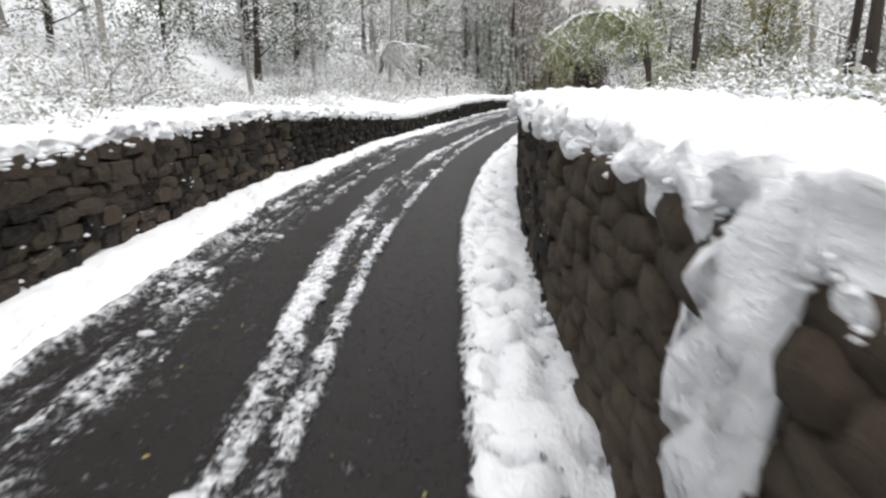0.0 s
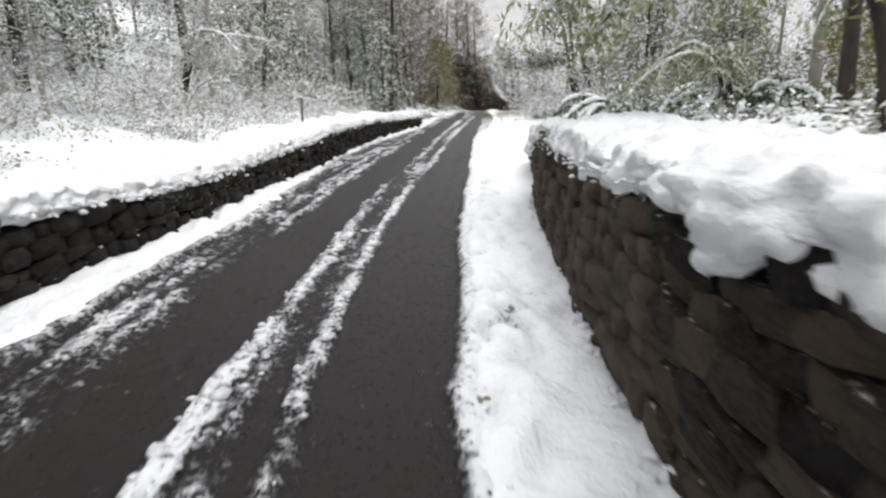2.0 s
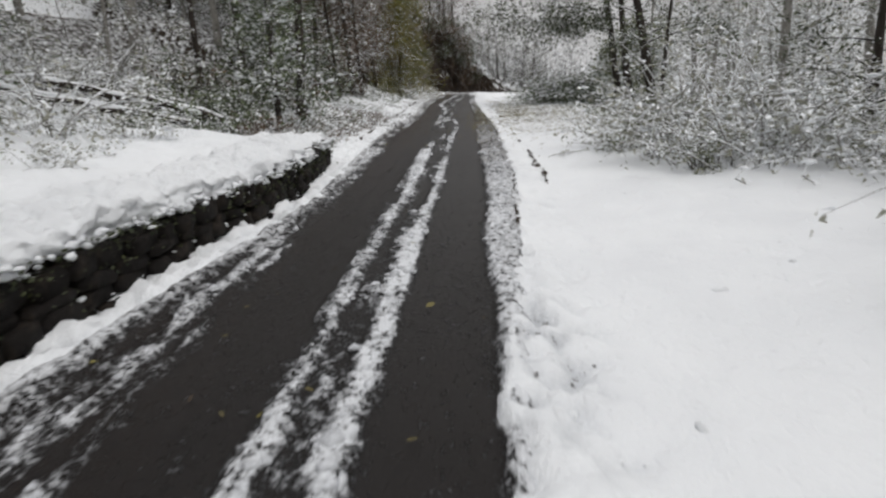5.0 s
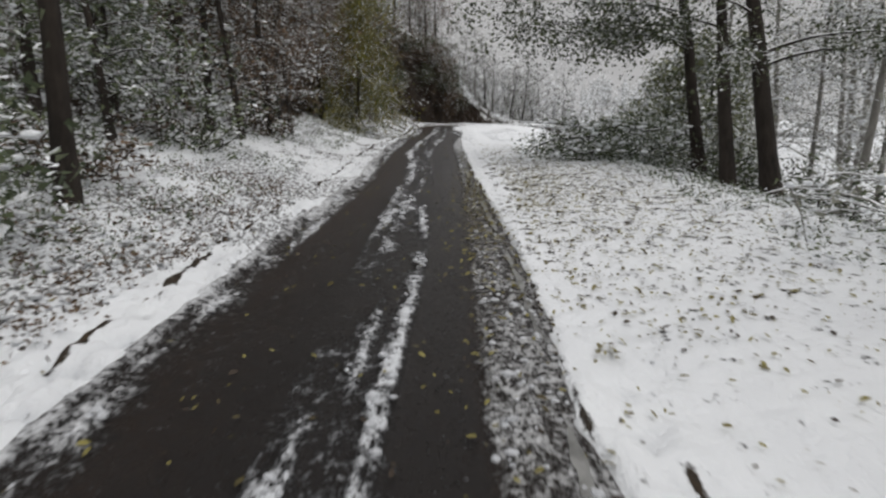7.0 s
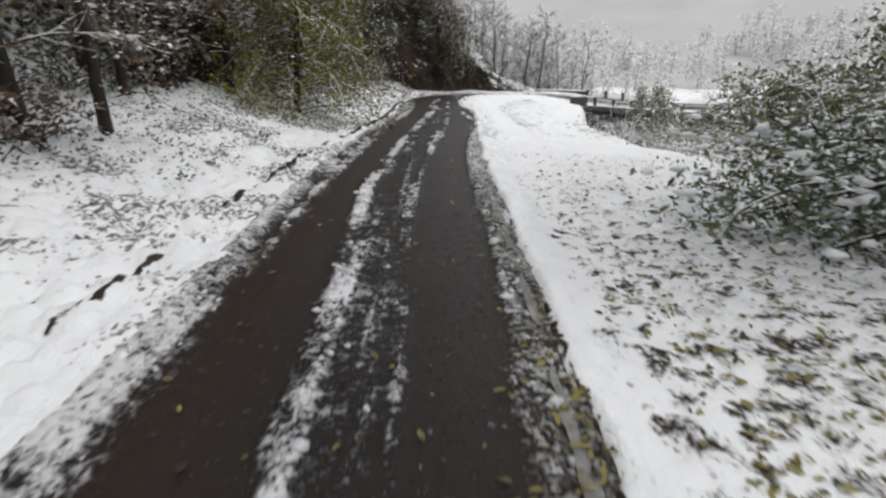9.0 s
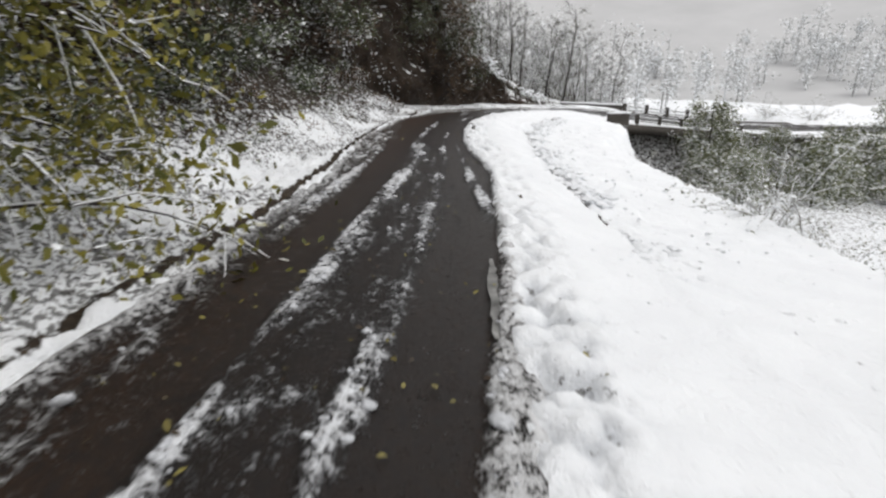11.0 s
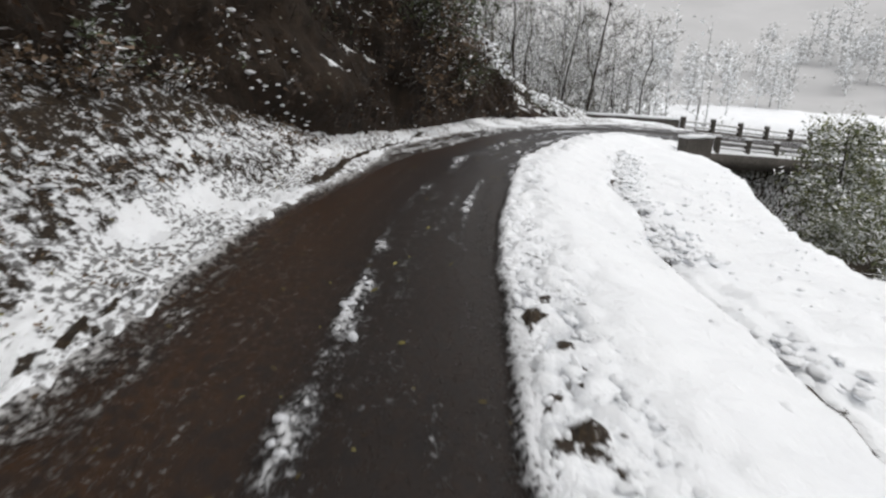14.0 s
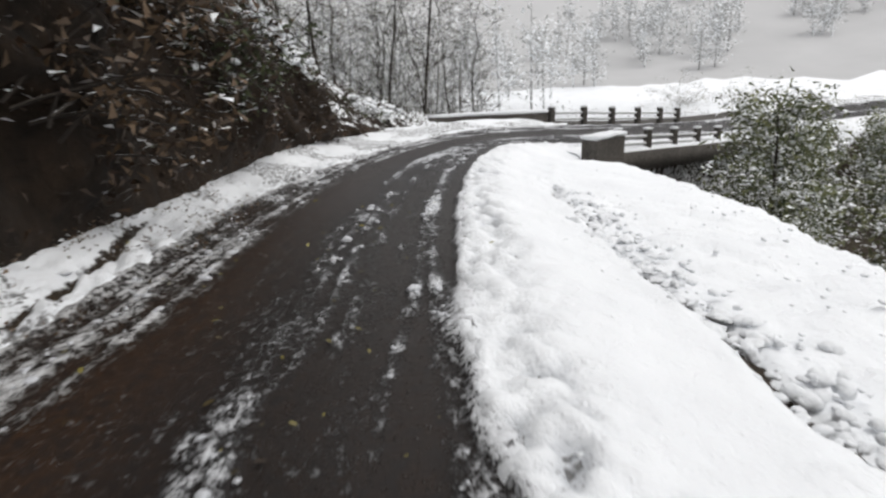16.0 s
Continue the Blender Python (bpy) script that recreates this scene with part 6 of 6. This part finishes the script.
def build_bridge():
    bridge = tagged(new("bridge"), "small concrete road bridge over a gully, snow on its deck", "bridge")

    def slab(q):
        r = deck_side(q)
        return [(-3.3, 0.41), (r, -0.05 - 0.14 * r), (r, -0.6 - 0.14 * r), (-3.3, -0.14)]

    part("deck", swept("deck", np.arange(112.0, 136, 0.5), slab, M_CONCRETE, False), bridge, "stained concrete deck")

    def beam(q):
        r = deck_side(q)
        z = -0.14 * r
        return [(r - 0.34, z), (r + 0.04, z), (r + 0.04, z - 0.72), (r - 0.34, z - 0.72)]

    part("edge_beam", swept("edge_beam", np.arange(113.0, 136, 0.5), beam, M_CONCRETE, False), bridge, "dark weathered concrete edge beam")

    def drift(q):
        lift = 0.05 * float(fbm(np.array(q * 1.1), np.array(2.0), 3, 400))
        r = deck_side(q)
        rows = [(r - 1.0, 0.05), (r - 0.8, 0.09 + lift), (r - 0.12, 0.07 + lift), (r + 0.02, 0.03), (r + 0.02, -0.02), (r - 1.0, -0.02)]
        return [(d, z - 0.14 * d) for d, z in rows]

    part("deck_snow", swept("deck_snow", np.arange(112.0, 136, 0.15), drift, M_SNOW), bridge, "snow lying along the deck edge")
    for q in (113.6, 134.0):
        x, y, z, tx, ty = along(q)
        bm = box_bm(0.9, 6.4, 4.2, 0.03)
        part("abutment", from_bm("abutment", bm, M_CONCRETE), bridge, "dark stone abutment", oriented(x, y, z - 4.75, tx, ty))
    return bridge


bridge = build_bridge()


def snowy_top(name, sx, sy, z, parent, seed):
    bm = box_bm(sx, sy, 0.11, 0.04, 0)
    bmesh.ops.subdivide_edges(bm, edges=[e for e in bm.edges if e.calc_length() > 0.3], cuts=5, use_grid_fill=True)
    for v in bm.verts:
        v.co += Vector(noise.noise_vector(v.co * 2.7 + Vector((seed, 0, 0)))) * 0.035
    return part(name, from_bm(name, bm, M_SNOW, True), parent, "soft cap of snow", Matrix.Translation((0, 0, z)))


def build_pier():
    pier = tagged(new("parapet_pier"), "squat concrete parapet pier capped with snow", "parapet")
    x, y = 33.4, 104.35
    pier.matrix_basis = oriented(x, y, -2.12, 0.97, 0.2)
    part("block", from_bm("block", box_bm(1.5, 0.55, 0.85, 0.03), M_CONCRETE), pier)
    snowy_top("snow", 1.6, 0.65, 0.83, pier, 3)
    return pier


def build_parapet():
    a, b = np.array([32.4, 113.9]), np.array([36.8, 111.3])
    wall = tagged(new("parapet_wall"), "long low concrete parapet wall with a snow top", "parapet")
    c, d = (a + b) / 2, b - a
    wall.matrix_basis = oriented(*c, -1.75, *d)
    part("slab", from_bm("slab", box_bm(float(np.hypot(*d)), 0.4, 0.62, 0.03), M_CONCRETE), wall)
    snowy_top("snow", float(np.hypot(*d)) + 0.08, 0.5, 0.6, wall, 9)
    return wall


build_pier()
build_parapet()


def build_railing(name, posts, height, label):
    """Concrete posts with two rails between them: rows of x, y, z."""
    rail = tagged(new(name), label, "railing")
    post_me = from_bm("post", box_bm(0.24, 0.24, height, 0.025), M_CONCRETE)
    bm = box_bm(0.28, 0.28, 0.09, 0.035)
    cap_me = from_bm("snow", bm, M_SNOW, True)
    for k, (x, y, z) in enumerate(posts):
        p = part("post", post_me, rail, "square grey concrete post", Matrix.Translation((x, y, z)))
        part("snow", cap_me, p, "cap of snow", Matrix.Translation((0, 0, height - 0.01)))
        if k:
            a, b = np.array(posts[k - 1]), np.array((x, y, z))
            for level in (0.26, 0.52):
                v, f = tube(np.linspace(a, b, 5) + [0, 0, level], np.full(5, 0.04), 6)
                bar = part("rail", mesh_np("rail", v, f, M_RAIL, True), rail, "pipe rail with a line of snow")
                v, f = tube(np.linspace(a, b, 14) + [0, 0, level + 0.045], np.full(14, 0.04), 5)
                v[:, 2] += 0.01 * np.sin(v[:, 0] * 9)
                part("rail_snow", mesh_np("rail_snow", v, f, M_SNOW, True), bar, "snow lying along the rail")
    return rail


build_railing("railing", [(35.58 + 2.05 * k, 105.93 + 0.545 * k, -2.19 - 0.208 * k) for k in range(6)], 0.78, "post-and-rail bridge railing capped with snow")
build_railing("railing", [(36.95, 111.2, -1.75), (39.0, 111.45, -1.9), (41.0, 111.75, -2.1), (43.0, 112.05, -2.28), (44.95, 112.4, -2.45), (46.6, 112.7, -2.6)], 0.78, "bridge railing on the outer side of the bend")


# ---- worn white line along the road's edge ----
def edge_line():
    r = random.Random(12)
    line = tagged(new("edge_line"), "worn pale edging strip along the road edge, patched with snow", "road marking", kind="structure")
    q = 41.0
    while q < 68:
        long = r.uniform(0.6, 1.9)
        qs = np.arange(q, q + long, 0.1)
        if len(qs) > 2:
            c = kerb_line(qs) - 0.085
            rows2 = []
            for i, (qq, cc) in enumerate(zip(qs, c)):
                w = 0.034 * min(1.0, 0.25 + 0.3 * min(i, len(qs) - 1 - i))
                rows2 += [spot(qq, cc - w + r.uniform(-0.014, 0.014), 0.072), spot(qq, cc + w + r.uniform(-0.014, 0.014), 0.072)]
            part("paint", mesh_np("paint", np.array(rows2), grid_faces(len(qs), 2)[:, ::-1], M_PAINT), line)
        q += math.ceil(long / 0.1 - 1e-6) * 0.1 - 0.1 + (r.uniform(0.3, 1.3) if r.random() < 0.6 else 0)
    return line


edge_line()


# ---- small things ----
def build_post(x, y, h, label, lean=(0.03, 0.05)):
    post = tagged(new("fence_post"), label, "post")
    post.matrix_basis = place(x, y, 0.4, 1.0, lean, -0.15)
    bm = box_bm(0.05, 0.048, h, 0.01)
    part("shaft", from_bm("shaft", bm, M_POST), post)
    part("snow", from_bm("snow", box_bm(0.09, 0.085, 0.06, 0.03), M_SNOW, True), post, "cap of snow", Matrix.Translation((0, 0, h - 0.01)))
    return post


build_post(5.1, 32.1, 0.85, "dark wooden fence post leaning above the wall")


def build_log(a, b, r, label, name="fallen_log"):
    a, b = np.array(a, float), np.array(b, float)
    log = tagged(new(name), label, "log")
    g4 = np.random.default_rng(int(a[0] * 100))
    pts = np.linspace(a, b, 9) + g4.normal(0, r * 0.3, (9, 3))
    wood, top = Pile(), Pile()
    wood.add(*tube(pts, np.linspace(r, r * 0.6, 9), 8))
    part("wood", wood.mesh("wood", M_BARK), log)
    top.add(*tube(np.linspace(pts[0], pts[-1], 22) + [0, 0, r * 0.75], r * 0.75 * g4.uniform(0.6, 1.1, 22), 6))
    part("snow", top.mesh("snow", M_SNOW), log, "ridge of snow along its top")
    return log


def on_ground(x, y, z):
    return (x, y, ground_at(x, y) + z)


build_log(on_ground(6.3, 46.2, 0.35), on_ground(3.0, 45.6, 0.45), 0.12, "snow-covered fallen log beside the wall end")
build_log(on_ground(6.0, 45.5, 0.25), on_ground(2.6, 44.3, 0.3), 0.08, "thin fallen branch under snow")
build_log(on_ground(21.5, 50.5, 0.35), on_ground(19.6, 49.3, 0.15), 0.05, "broken pale branch on the verge", "fallen_branch")
build_log(on_ground(22.4, 52.0, 0.5), on_ground(20.6, 50.6, 0.2), 0.035, "thin broken branch leaning on the undergrowth", "fallen_branch")


# fallen leaves on the road and the verges
def fallen_leaves():
    g5 = np.random.default_rng(33)
    rows = []
    for _ in range(1500):
        q = g5.choice([g5.uniform(44, 70), g5.uniform(70, 100), g5.uniform(2, 44)], p=[0.6, 0.3, 0.1])
        d = g5.uniform(-1.7, 2.0)
        rows.append(spot(q, d, 0.075))
    for _ in range(3000):
        q = g5.uniform(46, 64)
        a = g5.uniform(1.7, 6)
        p = spot(q, a, float(right_height(np.array(q), np.array(a))) + 0.02)
        p[2] += float(lumps(p[0], p[1]))
        rows.append(p)
    for _ in range(2600):
        q = g5.uniform(45, 100)
        a = g5.uniform(1.7, 6)
        p = spot(q, -a, float(left_height(np.array(q), np.array(a))) + 0.02)
        p[2] += float(lumps(p[0], p[1]))
        rows.append(p)
    for _ in range(6400):
        q = g5.normal(53.5, 3.4)
        a = 1.1 + abs(g5.normal(0, 1.8))
        edge = float(edge_at(EDGE_R, q))
        p = spot(q, a, 0.09 if a < edge + 0.1 else float(right_height(np.array(q), np.array(a))) + 0.035)
        p[2] += float(lumps(p[0], p[1])) if a > edge + 0.1 else 0
        rows.append(p)
    for _ in range(900):
        q = g5.normal(53.5, 3.0)
        a = 0.8 + abs(g5.normal(0, 2.2))
        z = 0.075 if a < 1.5 else float(right_height(np.array(q), np.array(a))) + 0.03
        p = spot(q, a, z)
        p[2] += float(lumps(p[0], p[1])) if a > 1.5 else 0
        rows.append(p)
    c = np.array(rows)
    n = len(c)
    ang = g5.uniform(0, 6.28, n)
    a = np.stack([np.cos(ang), np.sin(ang), g5.normal(0, 0.25, n)], 1)
    b = np.stack([-np.sin(ang), np.cos(ang), g5.normal(0, 0.25, n)], 1)
    s = g5.lognormal(-3.8, 0.38, n).clip(0.012, 0.04)[:, None]
    outline = [(-1, 0, 0), (-0.45, 0.42, 0.12), (0.3, 0.5, 0.15), (1, 0, 0.05), (0.25, -0.46, 0.18), (-0.5, -0.36, 0.1)]
    v = np.stack([c + s * (a * u + b * w + [0, 0, 1] * np.full((n, 1), h)) for u, w, h in outline], 1).reshape(-1, 3)
    me = mesh_np("fallen_leaves", v, np.arange(6 * n).reshape(n, 6), M_LITTER)
    return tagged(new("fallen_leaves", me), "wet yellow and brown leaves scattered on road and snow", "leaves", kind="stuff")


fallen_leaves()
